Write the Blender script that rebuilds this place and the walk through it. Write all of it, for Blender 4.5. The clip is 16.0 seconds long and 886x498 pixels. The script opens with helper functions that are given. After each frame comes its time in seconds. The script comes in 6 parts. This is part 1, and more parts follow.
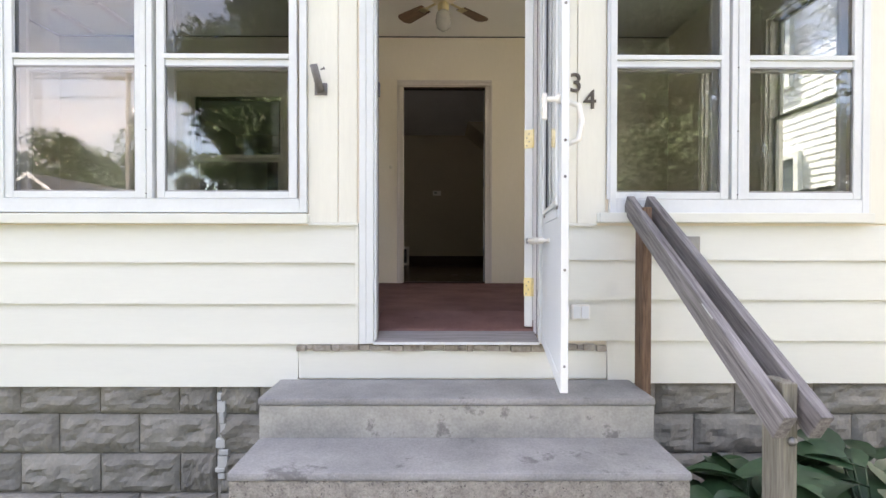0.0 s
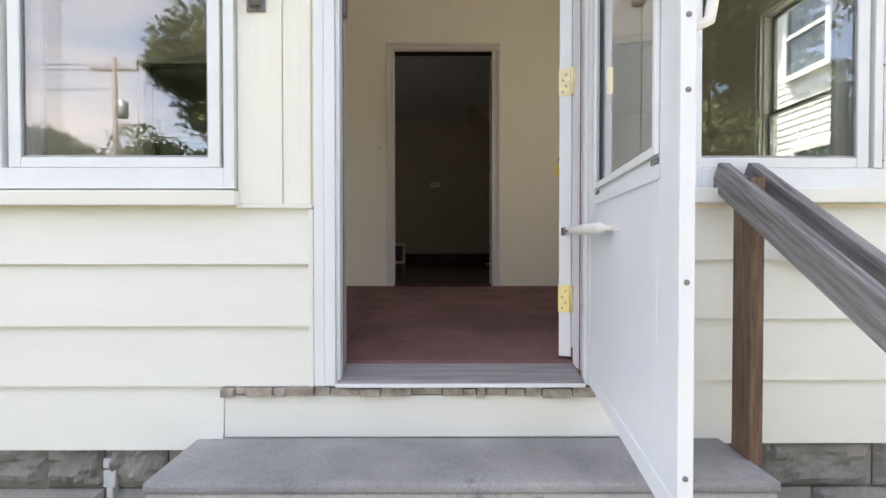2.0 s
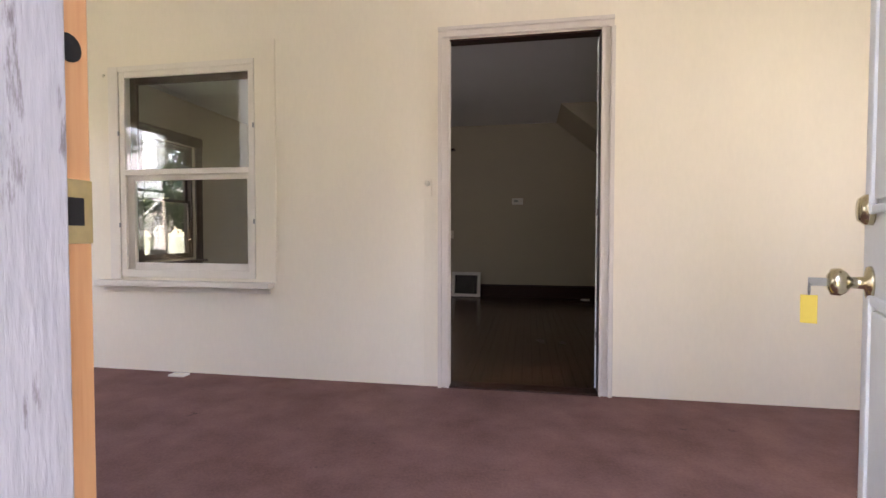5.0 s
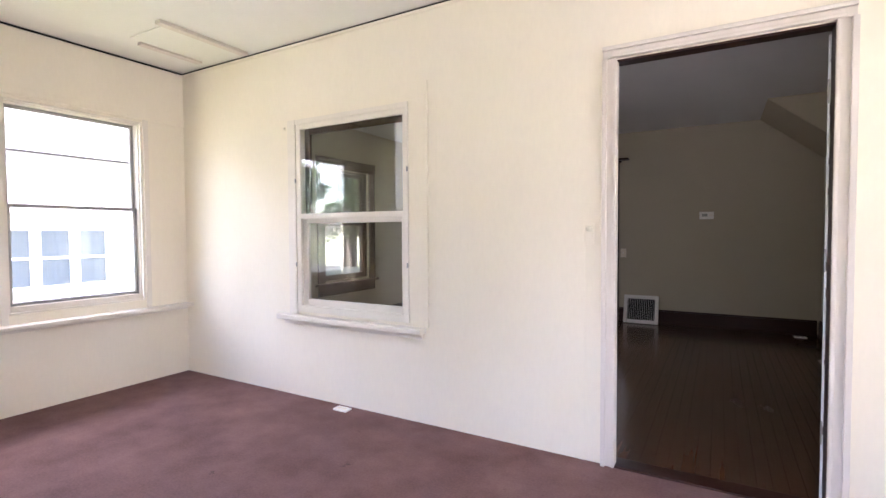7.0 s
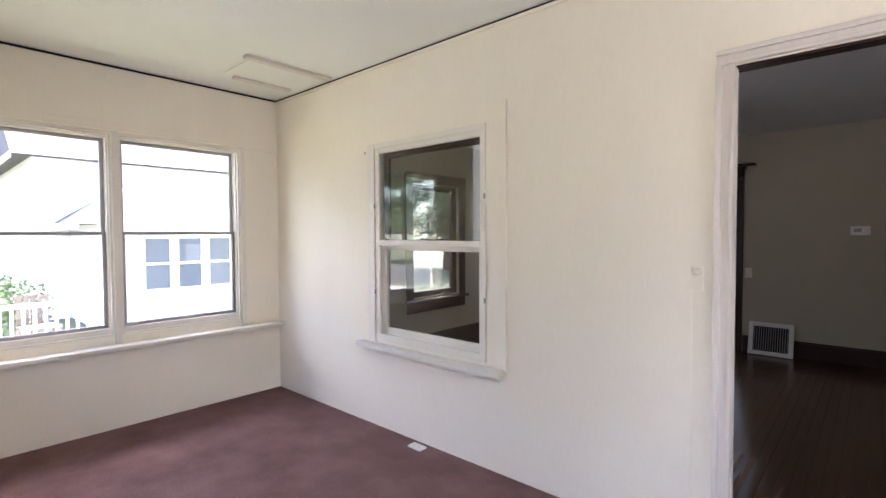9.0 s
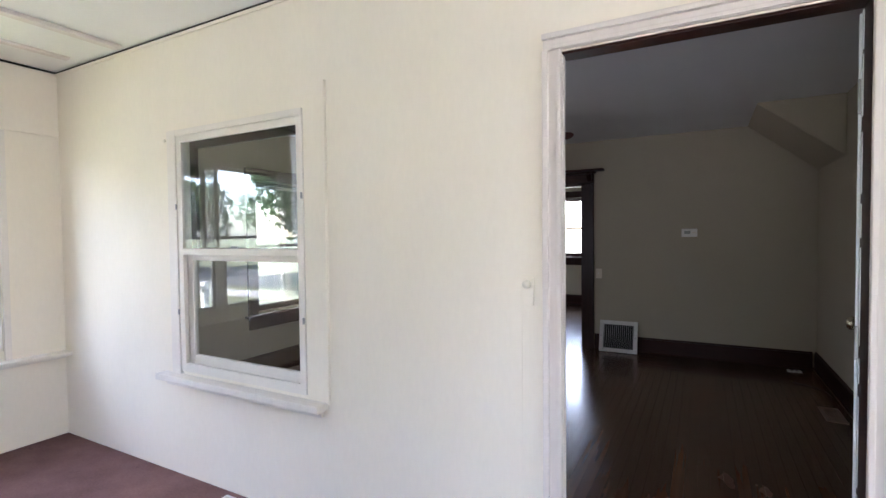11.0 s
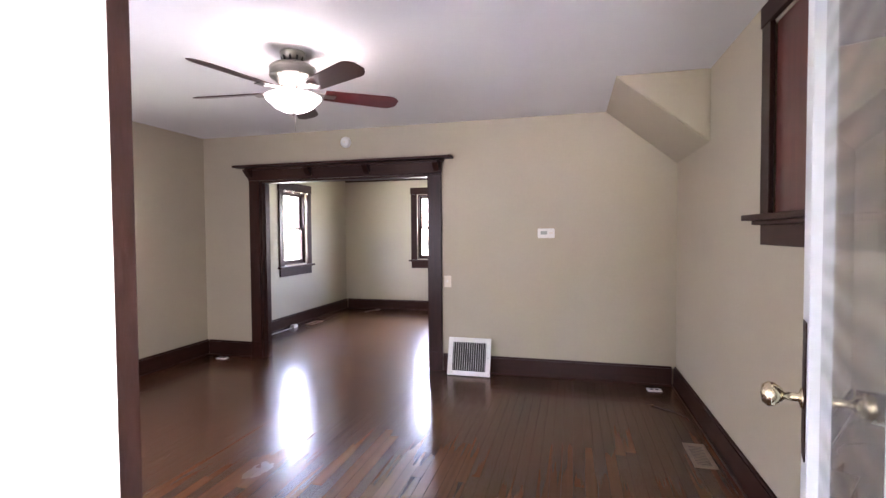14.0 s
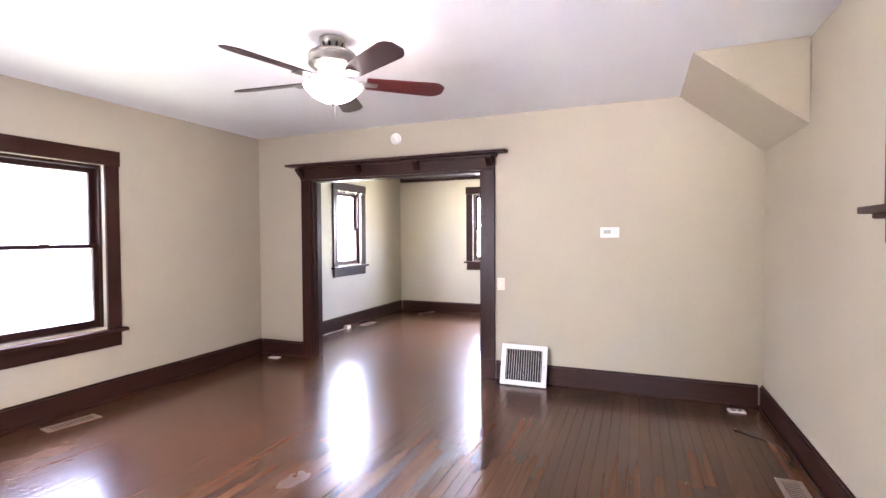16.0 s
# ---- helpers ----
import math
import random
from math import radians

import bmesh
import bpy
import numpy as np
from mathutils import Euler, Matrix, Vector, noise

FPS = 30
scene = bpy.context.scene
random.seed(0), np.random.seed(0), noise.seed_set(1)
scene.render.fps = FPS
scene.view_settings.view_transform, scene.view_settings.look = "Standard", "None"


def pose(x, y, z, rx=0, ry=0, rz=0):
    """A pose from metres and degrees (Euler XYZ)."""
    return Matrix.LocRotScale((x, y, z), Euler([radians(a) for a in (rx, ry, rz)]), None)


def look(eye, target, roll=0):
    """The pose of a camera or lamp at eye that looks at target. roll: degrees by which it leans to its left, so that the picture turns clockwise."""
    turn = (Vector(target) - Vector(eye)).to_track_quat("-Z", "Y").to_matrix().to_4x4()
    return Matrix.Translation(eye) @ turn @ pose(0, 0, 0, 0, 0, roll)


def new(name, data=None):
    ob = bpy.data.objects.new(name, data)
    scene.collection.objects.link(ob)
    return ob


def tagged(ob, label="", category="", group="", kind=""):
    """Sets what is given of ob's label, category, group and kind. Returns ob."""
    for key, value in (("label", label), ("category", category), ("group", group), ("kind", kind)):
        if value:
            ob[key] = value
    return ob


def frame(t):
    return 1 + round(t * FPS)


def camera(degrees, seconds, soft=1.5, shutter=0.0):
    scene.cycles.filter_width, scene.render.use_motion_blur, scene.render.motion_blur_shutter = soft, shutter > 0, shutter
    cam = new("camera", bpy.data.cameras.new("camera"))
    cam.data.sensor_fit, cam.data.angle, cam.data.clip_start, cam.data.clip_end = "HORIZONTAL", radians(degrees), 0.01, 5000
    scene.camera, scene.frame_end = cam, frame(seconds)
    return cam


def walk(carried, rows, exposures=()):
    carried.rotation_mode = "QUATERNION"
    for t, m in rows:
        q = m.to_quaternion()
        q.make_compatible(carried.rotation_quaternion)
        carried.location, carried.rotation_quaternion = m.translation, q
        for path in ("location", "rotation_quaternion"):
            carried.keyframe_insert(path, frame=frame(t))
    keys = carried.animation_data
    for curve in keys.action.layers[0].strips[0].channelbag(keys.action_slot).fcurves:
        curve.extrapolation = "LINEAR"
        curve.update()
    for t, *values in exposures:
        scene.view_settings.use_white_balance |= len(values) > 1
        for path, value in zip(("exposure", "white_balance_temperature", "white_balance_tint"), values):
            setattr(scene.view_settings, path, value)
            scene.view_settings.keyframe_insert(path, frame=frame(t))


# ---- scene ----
cam = camera(85.2, 16.0)
PATH = [
    (0, (0.64, -2.465, 0.408), (0.648, -0.466, 0.387), 0.1),
    (0.5, (0.643, -2.394, 0.394), (0.651, -0.394, 0.368), 0.1),
    (1, (0.65, -2.181, 0.401), (0.661, -0.181, 0.364), 0.1),
    (1.5, (0.633, -1.889, 0.404), (0.647, 0.11, 0.368), 0.1),
    (2, (0.652, -1.649, 0.388), (0.661, 0.35, 0.357), -0.0),
    (2.5, (0.679, -1.326, 0.411), (0.666, 0.674, 0.376), -0.0),
    (3, (0.67, -1.055, 0.436), (0.637, 0.944, 0.403), 0.1),
    (3.5, (0.634, -0.758, 0.551), (0.581, 1.241, 0.519), -0.0),
    (6, (0.734, -0.11, 1.078), (0.121, 1.792, 1.003), -0.1),
    (6.5, (0.699, -0.045, 1.141), (-0.059, 1.804, 1.082), -0.2),
    (7, (0.695, 0.038, 1.189), (-0.299, 1.771, 1.121), -0.3),
    (7.5, (0.682, 0.101, 1.287), (-0.538, 1.684, 1.214), -0.6),
    (8, (0.683, 0.13, 1.33), (-0.667, 1.604, 1.264), -0.3),
    (10.5, (0.658, 0.716, 1.396), (-0.472, 2.365, 1.342), -0.4),
    (11, (0.693, 0.828, 1.392), (-0.258, 2.586, 1.332), -0.6),
    (11.5, (0.741, 1.078, 1.393), (-0.046, 2.915, 1.319), -0.7),
    (12, (0.783, 1.300, 1.395), (0.110, 3.182, 1.326), -0.6),
    (12.5, (0.771, 1.500, 1.383), (0.180, 3.409, 1.311), -0.3),
    (13, (0.76, 1.771, 1.392), (0.245, 3.702, 1.319), -0.3),
    (13.5, (0.759, 1.944, 1.388), (0.258, 3.879, 1.324), -0.3),
    (14, (0.785, 2.126, 1.388), (0.271, 4.058, 1.323), -0.4),
    (14.5, (0.79, 2.264, 1.393), (0.183, 4.168, 1.333), -0.3),
    (15, (0.779, 2.343, 1.381), (0.096, 4.222, 1.326), -0.2),
    (15.5, (0.784, 2.391, 1.375), (0.055, 4.253, 1.318), -0.3),
    (16, (0.779, 2.397, 1.357), (0.03, 4.251, 1.304), -0.3),
]
EXPOSE = [(0.0, 3.07, 7700, 18), (2.5, 2.95, 7600, 17), (3.7, 2.92, 7600, 18), (5.8, 5.18, 6750, 29), (7.0, 5.10, 6500, 26), (8.2, 4.66, 6450, 25), (10.3, 4.74, 6050, 22), (11.5, 5.00, 5950, 20),
          (12.5, 5.20, 5900, 22), (13.0, 5.45, 6050, 25), (13.5, 6.18, 6200, 29), (14.0, 7.48, 6250, 31), (14.5, 8.17, 6200, 29), (15.2, 8.27, 6200, 30), (16.0, 8.27, 6200, 30)]
walk(cam, [(t, look(eye, target, roll)) for t, eye, target, roll in PATH], EXPOSE)

# world and sun: bright day, the sun high behind the house
SUN_AZ, SUN_EL = -0.45, 1.05        # azimuth from +y towards -x (radians), elevation
world = bpy.data.worlds.new("world")
scene.world = world
world.use_nodes = True
wn, wl = world.node_tree.nodes, world.node_tree.links
sky = wn.new("ShaderNodeTexSky")
sky.sky_type, sky.sun_disc = 'NISHITA', False
sky.sun_elevation, sky.sun_rotation = SUN_EL, SUN_AZ
sky.air_density, sky.dust_density = 1.0, 2.0
# broken cloud over the clear sky
tc = wn.new("ShaderNodeTexCoord")
cmap = wn.new("ShaderNodeMapping")
cmap.inputs["Scale"].default_value = (1.0, 1.0, 2.6)
cn = wn.new("ShaderNodeTexNoise")
cn.inputs["Scale"].default_value, cn.inputs["Detail"].default_value, cn.inputs["Roughness"].default_value = 2.2, 7, 0.6
cr = wn.new("ShaderNodeValToRGB")
cr.color_ramp.elements[0].position, cr.color_ramp.elements[1].position = 0.47, 0.71
cmix = wn.new("ShaderNodeMixRGB")
cmix.inputs[2].default_value = (4.6, 4.5, 4.8, 1)
wl.new(tc.outputs["Generated"], cmap.inputs[0])
wl.new(cmap.outputs[0], cn.inputs["Vector"])
wl.new(cn.outputs["Fac"], cr.inputs[0])
wl.new(cr.outputs[0], cmix.inputs[0])
wl.new(sky.outputs[0], cmix.inputs[1])
wl.new(cmix.outputs[0], wn["Background"].inputs[0])
wn["Background"].inputs[1].default_value = 0.11

sun_data = bpy.data.lights.new("sun", 'SUN')
sun_data.energy, sun_data.angle, sun_data.color = 3.2, radians(0.6), (1.0, 0.95, 0.88)
sun = new("sun", sun_data)
sd = Vector((-math.sin(-SUN_AZ) * math.cos(SUN_EL), math.cos(SUN_AZ) * math.cos(SUN_EL), math.sin(SUN_EL)))
sun.matrix_world = look(sd * 50, (0, 0, 0))


def window_light(name, eye, target, width, height, power):
    """An area lamp added in place of a window's daylight, usually just outside its glass."""
    d = bpy.data.lights.new(name, 'AREA')
    d.shape, d.size, d.size_y, d.energy, d.color = 'RECTANGLE', width, height, power, (0.93, 0.96, 1.0)
    ob = new(name, d)
    ob.matrix_world = look(eye, target)
    return ob


window_light("daylight_living", (-3.50, 4.55, 1.29), (0, 4.55, 1.29), 0.80, 1.28, 0.10)
window_light("daylight_dining", (-3.50, 8.69, 1.47), (0, 8.69, 1.47), 0.62, 1.02, 0.32)
window_light("daylight_back", (-1.56, 10.60, 1.50), (-1.56, 0, 1.50), 0.62, 1.10, 0.36)
# added fill on the room side of window 7, aimed at the middle wall
window_light("fill_front_window", (-1.47, 2.70, 1.29), (-0.6, 6.0, 1.29), 0.90, 1.28, 0.35)
# added fill outside the right end windows, brightens the porch
window_light("fill_porch_end", (3.17, 1.155, 1.38), (0, 1.155, 1.38), 1.50, 1.30, 1.15)
fan_bulb = bpy.data.lights.new("fan_bulb", 'POINT')
fan_bulb.energy, fan_bulb.shadow_soft_size, fan_bulb.color = 0.044, 0.022, (1.0, 0.93, 0.84)
new("fan_bulb", fan_bulb).location = (-0.85, 4.755, 2.185)

# ---- materials ----
def mat(name, color, rough=0.6, metal=0.0, vary=0.12, scale=3.0, fine=60.0, bump=0.1, stretch=(1, 1, 1), color2=None, spots=None, rnd=0.0, spec=0.5, coat=0.0, rough_vary=0.0, dist=0.002, detail=5):
    """A surface with two scales of variation: wide blotches and fine grain, which also drives the relief."""
    m = bpy.data.materials.new(name)
    m.use_nodes = True
    n, l = m.node_tree.nodes, m.node_tree.links
    b = n["Principled BSDF"]
    b.inputs["Roughness"].default_value, b.inputs["Metallic"].default_value = rough, metal
    b.inputs["Specular IOR Level"].default_value = spec
    b.inputs["Coat Weight"].default_value = coat
    t = n.new("ShaderNodeTexCoord")
    mp = n.new("ShaderNodeMapping")
    mp.inputs["Scale"].default_value = stretch
    l.new(t.outputs["Object"], mp.inputs[0])
    vec = mp.outputs[0]
    if rnd:
        oi = n.new("ShaderNodeObjectInfo")
        geo = n.new("ShaderNodeNewGeometry")
        add = n.new("ShaderNodeMath")
        add.operation = 'ADD'
        l.new(oi.outputs["Random"], add.inputs[0])
        l.new(geo.outputs["Random Per Island"], add.inputs[1])
        fr = n.new("ShaderNodeMath")
        fr.operation = 'FRACT'
        l.new(add.outputs[0], fr.inputs[0])
        off = n.new("ShaderNodeVectorMath")
        off.operation = 'SCALE'
        off.inputs[0].default_value = (37.0, 91.0, 53.0)
        l.new(fr.outputs[0], off.inputs["Scale"])
        va = n.new("ShaderNodeVectorMath")
        l.new(vec, va.inputs[0])
        l.new(off.outputs[0], va.inputs[1])
        vec = va.outputs[0]
    big = n.new("ShaderNodeTexNoise")
    big.inputs["Scale"].default_value, big.inputs["Detail"].default_value, big.inputs["Roughness"].default_value = scale, detail, 0.6
    small = n.new("ShaderNodeTexNoise")
    small.inputs["Scale"].default_value, small.inputs["Detail"].default_value = fine, min(4, detail)
    l.new(vec, big.inputs["Vector"])
    l.new(vec, small.inputs["Vector"])
    sm = n.new("ShaderNodeMath")
    sm.operation, sm.inputs[1].default_value = 'MULTIPLY_ADD', 0.4
    l.new(small.outputs["Fac"], sm.inputs[0])
    l.new(big.outputs["Fac"], sm.inputs[2])
    ramp = n.new("ShaderNodeValToRGB")
    ramp.color_ramp.elements[0].position, ramp.color_ramp.elements[1].position = 0.45, 0.95
    c2 = color2 or tuple(min(1.0, c * (1 + vary)) for c in color)
    c1 = color if color2 else tuple(c * (1 - vary) for c in color)
    ramp.color_ramp.elements[0].color, ramp.color_ramp.elements[1].color = (*c1, 1), (*c2, 1)
    l.new(sm.outputs[0], ramp.inputs[0])
    out = ramp.outputs[0]
    if rnd:
        hv = n.new("ShaderNodeHueSaturation")
        mr = n.new("ShaderNodeMapRange")
        mr.inputs["To Min"].default_value, mr.inputs["To Max"].default_value = 1 - rnd, 1 + rnd
        l.new(fr.outputs[0], mr.inputs[0])
        l.new(mr.outputs[0], hv.inputs["Value"])
        l.new(out, hv.inputs["Color"])
        out = hv.outputs[0]
    if spots:
        sc, size, scol = spots
        sp = n.new("ShaderNodeTexNoise")
        sp.inputs["Scale"].default_value, sp.inputs["Detail"].default_value, sp.inputs["Roughness"].default_value = sc, 8, 0.7
        l.new(vec, sp.inputs["Vector"])
        sr = n.new("ShaderNodeValToRGB")
        sr.color_ramp.elements[0].position, sr.color_ramp.elements[1].position = 1 - size, 1.06 - size
        l.new(sp.outputs["Fac"], sr.inputs[0])
        mx = n.new("ShaderNodeMixRGB")
        mx.inputs[2].default_value = (*scol, 1)
        l.new(sr.outputs[0], mx.inputs[0])
        l.new(out, mx.inputs[1])
        out = mx.outputs[0]
    l.new(out, b.inputs["Base Color"])
    if rough_vary:
        rr = n.new("ShaderNodeMapRange")
        rr.inputs["From Min"].default_value, rr.inputs["From Max"].default_value = 0.35, 0.65
        rr.inputs["To Min"].default_value, rr.inputs["To Max"].default_value = rough - rough_vary, rough + rough_vary
        l.new(big.outputs["Fac"], rr.inputs[0])
        l.new(rr.outputs[0], b.inputs["Roughness"])
    if bump:
        bp = n.new("ShaderNodeBump")
        bp.inputs["Strength"].default_value, bp.inputs["Distance"].default_value = bump, dist
        l.new(sm.outputs[0], bp.inputs["Height"])
        l.new(bp.outputs[0], b.inputs["Normal"])
    return m


def glass_mat(name, tint=(0.95, 0.97, 0.96), base=0.055, rough=0.0):
    m = bpy.data.materials.new(name)
    m.use_nodes = True
    n, l = m.node_tree.nodes, m.node_tree.links
    n.remove(n["Principled BSDF"])
    tr = n.new("ShaderNodeBsdfTransparent")
    tr.inputs[0].default_value = (*tint, 1)
    gl = n.new("ShaderNodeBsdfGlossy")
    gl.inputs["Roughness"].default_value = rough
    gl.inputs["Color"].default_value = (1, 1, 1, 1)
    lw = n.new("ShaderNodeLayerWeight")
    lw.inputs["Blend"].default_value = 0.5
    pw = n.new("ShaderNodeMath")
    pw.operation, pw.inputs[1].default_value = 'POWER', 4.5
    l.new(lw.outputs["Facing"], pw.inputs[0])
    f = n.new("ShaderNodeMath")
    f.operation, f.inputs[1].default_value, f.inputs[2].default_value = 'MULTIPLY_ADD', 0.9, base
    f.use_clamp = True
    l.new(pw.outputs[0], f.inputs[0])
    mx = n.new("ShaderNodeMixShader")
    l.new(f.outputs[0], mx.inputs[0])
    l.new(tr.outputs[0], mx.inputs[1])
    l.new(gl.outputs[0], mx.inputs[2])
    l.new(mx.outputs[0], n["Material Output"].inputs[0])
    return m


def plank_mat(name):
    """Old varnished boards: long grain, boards a little unlike in tone, worn patches, each board slightly cupped."""
    m = bpy.data.materials.new(name)
    m.use_nodes = True
    n, l = m.node_tree.nodes, m.node_tree.links
    b = n["Principled BSDF"]
    geo = n.new("ShaderNodeNewGeometry")
    oi = n.new("ShaderNodeObjectInfo")

    def node(kind, op, *args):
        k = n.new(kind)
        k.operation = op
        for i, v in enumerate(args):
            if isinstance(v, (int, float)):
                k.inputs[i].default_value = v
            else:
                l.new(v, k.inputs[i])
        return k.outputs[0]

    def noise_at(stretch, scale, detail, vec):
        mp = n.new("ShaderNodeMapping")
        mp.inputs["Scale"].default_value = stretch
        tx = n.new("ShaderNodeTexNoise")
        tx.inputs["Scale"].default_value, tx.inputs["Detail"].default_value = scale, detail
        l.new(vec, mp.inputs[0])
        l.new(mp.outputs[0], tx.inputs["Vector"])
        return tx.outputs["Fac"]

    pos = geo.outputs["Position"]
    rnd = node("ShaderNodeMath", 'FRACT', node("ShaderNodeMath", 'ADD', oi.outputs["Random"], geo.outputs["Random Per Island"]))
    shift = n.new("ShaderNodeCombineXYZ")
    l.new(node("ShaderNodeMath", 'MULTIPLY', rnd, 61.0), shift.inputs[1])
    va = n.new("ShaderNodeVectorMath")
    l.new(pos, va.inputs[0])
    l.new(shift.outputs[0], va.inputs[1])
    grain = noise_at((30.0, 0.55, 1.0), 1.0, 3, va.outputs[0])
    wear = noise_at((1.6, 0.8, 1.0), 1.0, 5, pos)
    tone = node("ShaderNodeMath", 'MULTIPLY_ADD', grain, 0.34, node("ShaderNodeMath", 'MULTIPLY_ADD', rnd, 0.24, node("ShaderNodeMath", 'MULTIPLY', wear, 0.52)))
    ramp = n.new("ShaderNodeValToRGB")
    e = ramp.color_ramp.elements
    e[0].position, e[0].color = 0.36, (0.046, 0.0170, 0.0080, 1)
    e[1].position, e[1].color = 0.76, (0.122, 0.0530, 0.0250, 1)
    mid = e.new(0.56)
    mid.color = (0.075, 0.0305, 0.0148, 1)
    l.new(tone, ramp.inputs[0])
    l.new(ramp.outputs[0], b.inputs["Base Color"])
    b.inputs["Specular IOR Level"].default_value = 0.36
    b.inputs["Coat Weight"].default_value, b.inputs["Coat Roughness"].default_value = 0.14, 0.10
    l.new(node("ShaderNodeMath", 'MULTIPLY_ADD', wear, 0.14, 0.18), b.inputs["Roughness"])
    # cup across each board, long low waves along it
    sx = n.new("ShaderNodeSeparateXYZ")
    l.new(pos, sx.inputs[0])
    ph = node("ShaderNodeMath", 'MULTIPLY', sx.outputs[0], 2 * math.pi / BOARD)
    cup = node("ShaderNodeMath", 'SINE', node("ShaderNodeMath", 'ADD', ph, 2 * math.pi * 3.30 / BOARD - math.pi / 2))
    wave = noise_at((17.0, 1.5, 1.0), 1.0, 3, va.outputs[0])
    hgt = node("ShaderNodeMath", 'MULTIPLY_ADD', cup, 0.07, node("ShaderNodeMath", 'MULTIPLY_ADD', wave, 1.0, node("ShaderNodeMath", 'MULTIPLY', grain, 0.05)))
    bp = n.new("ShaderNodeBump")
    bp.inputs["Strength"].default_value, bp.inputs["Distance"].default_value = 1.0, 0.0015
    l.new(hgt, bp.inputs["Height"])
    l.new(bp.outputs[0], b.inputs["Normal"])
    l.new(bp.outputs[0], b.inputs["Coat Normal"])
    return m


def smeared_glass(name):
    """Clear glass with dried wipe marks in bowed bands."""
    m = glass_mat(name, (0.90, 0.91, 0.92))
    n, l = m.node_tree.nodes, m.node_tree.links
    t = n.new("ShaderNodeTexCoord")
    w = n.new("ShaderNodeTexWave")
    w.wave_type, w.bands_direction = 'BANDS', 'Z'
    w.inputs["Scale"].default_value, w.inputs["Distortion"].default_value = 4.5, 3.0
    w.inputs["Detail"].default_value, w.inputs["Detail Scale"].default_value = 2.0, 0.6
    l.new(t.outputs["Object"], w.inputs["Vector"])
    patch = n.new("ShaderNodeTexNoise")
    patch.inputs["Scale"].default_value = 2.3
    l.new(t.outputs["Object"], patch.inputs["Vector"])
    mu = n.new("ShaderNodeMath")
    mu.operation = 'MULTIPLY'
    l.new(w.outputs["Fac"], mu.inputs[0])
    l.new(patch.outputs["Fac"], mu.inputs[1])
    f = n.new("ShaderNodeMapRange")
    f.inputs["To Min"].default_value, f.inputs["To Max"].default_value = 0.10, 0.36
    l.new(mu.outputs[0], f.inputs[0])
    film_ = n.new("ShaderNodeBsdfDiffuse")
    film_.inputs[0].default_value = (0.42, 0.42, 0.41, 1)
    mx = n.new("ShaderNodeMixShader")
    out = n["Material Output"]
    l.new(f.outputs[0], mx.inputs[0])
    l.new(out.inputs[0].links[0].from_socket, mx.inputs[1])
    l.new(film_.outputs[0], mx.inputs[2])
    l.new(mx.outputs[0], out.inputs[0])
    return m


def glow_mat(name, color, strength):
    m = bpy.data.materials.new(name)
    m.use_nodes = True
    b = m.node_tree.nodes["Principled BSDF"]
    b.inputs["Base Color"].default_value = (0.85, 0.83, 0.8, 1)
    b.inputs["Roughness"].default_value = 0.35
    b.inputs["Emission Color"].default_value = (*color, 1)
    b.inputs["Emission Strength"].default_value = strength
    return m


BOARD = 4.995 / 78                  # width of a floor board
SIDING = mat("cream_siding_paint", (0.735, 0.742, 0.675), 0.5, vary=0.03, scale=1.6, fine=40, bump=0.25, stretch=(0.35, 1, 3.0), spots=(9.0, 0.22, (0.66, 0.60, 0.47)))
PANEL = mat("cream_panel_paint", (0.765, 0.755, 0.665), 0.5, vary=0.05, scale=2.0, fine=30, bump=0.2, stretch=(3.0, 1, 0.4))
WHITE = mat("white_trim_paint", (0.70, 0.73, 0.735), 0.38, vary=0.05, scale=3.0, fine=50, bump=0.08, spots=(14.0, 0.25, (0.60, 0.61, 0.62)))
STORM = mat("storm_door_enamel", (0.68, 0.73, 0.77), 0.42, vary=0.04, scale=2.0, fine=70, bump=0.12, spots=(8.0, 0.24, (0.62, 0.64, 0.70)))
PORCH_WALL = mat("porch_wall_paint", (0.84, 0.76, 0.625), 0.62, vary=0.04, scale=1.3, fine=55, bump=0.25, stretch=(1, 1, 0.35), spots=(2.4, 0.27, (0.80, 0.72, 0.585)))
PORCH_TRIM = mat("porch_trim_paint", (0.765, 0.70, 0.61), 0.45, vary=0.05, scale=4, fine=50, bump=0.15, spots=(11.0, 0.25, (0.66, 0.59, 0.50)))
# porch trim paint again, darkened and pinker: the shade is in the colour
TRIM_SHADED = mat("shaded_trim_paint", (0.69, 0.62, 0.555), 0.45, vary=0.05, scale=4, fine=50, bump=0.15, stretch=(3, 3, 0.5), spots=(11.0, 0.25, (0.60, 0.53, 0.46)))
PORCH_CEIL = mat("porch_ceiling_paint", (0.80, 0.78, 0.72), 0.7, vary=0.04, scale=1.5, fine=70, bump=0.3)
ROOM_WALL = mat("room_wall_paint", (0.422, 0.367, 0.270), 0.6, vary=0.04, scale=1.0, fine=45, bump=0.3, spots=(1.8, 0.26, (0.405, 0.34, 0.262)))
ROOM_CEIL = mat("room_ceiling_paint", (0.74, 0.735, 0.735), 0.75, vary=0.03, scale=1.2, fine=60, bump=0.3)
DARK = mat("dark_stained_trim", (0.021, 0.0072, 0.0048), 0.34, vary=0.3, scale=4, fine=18, bump=0.05, stretch=(6, 6, 0.5), color2=(0.034, 0.0110, 0.0070), spec=0.2, detail=2, rnd=0.15)
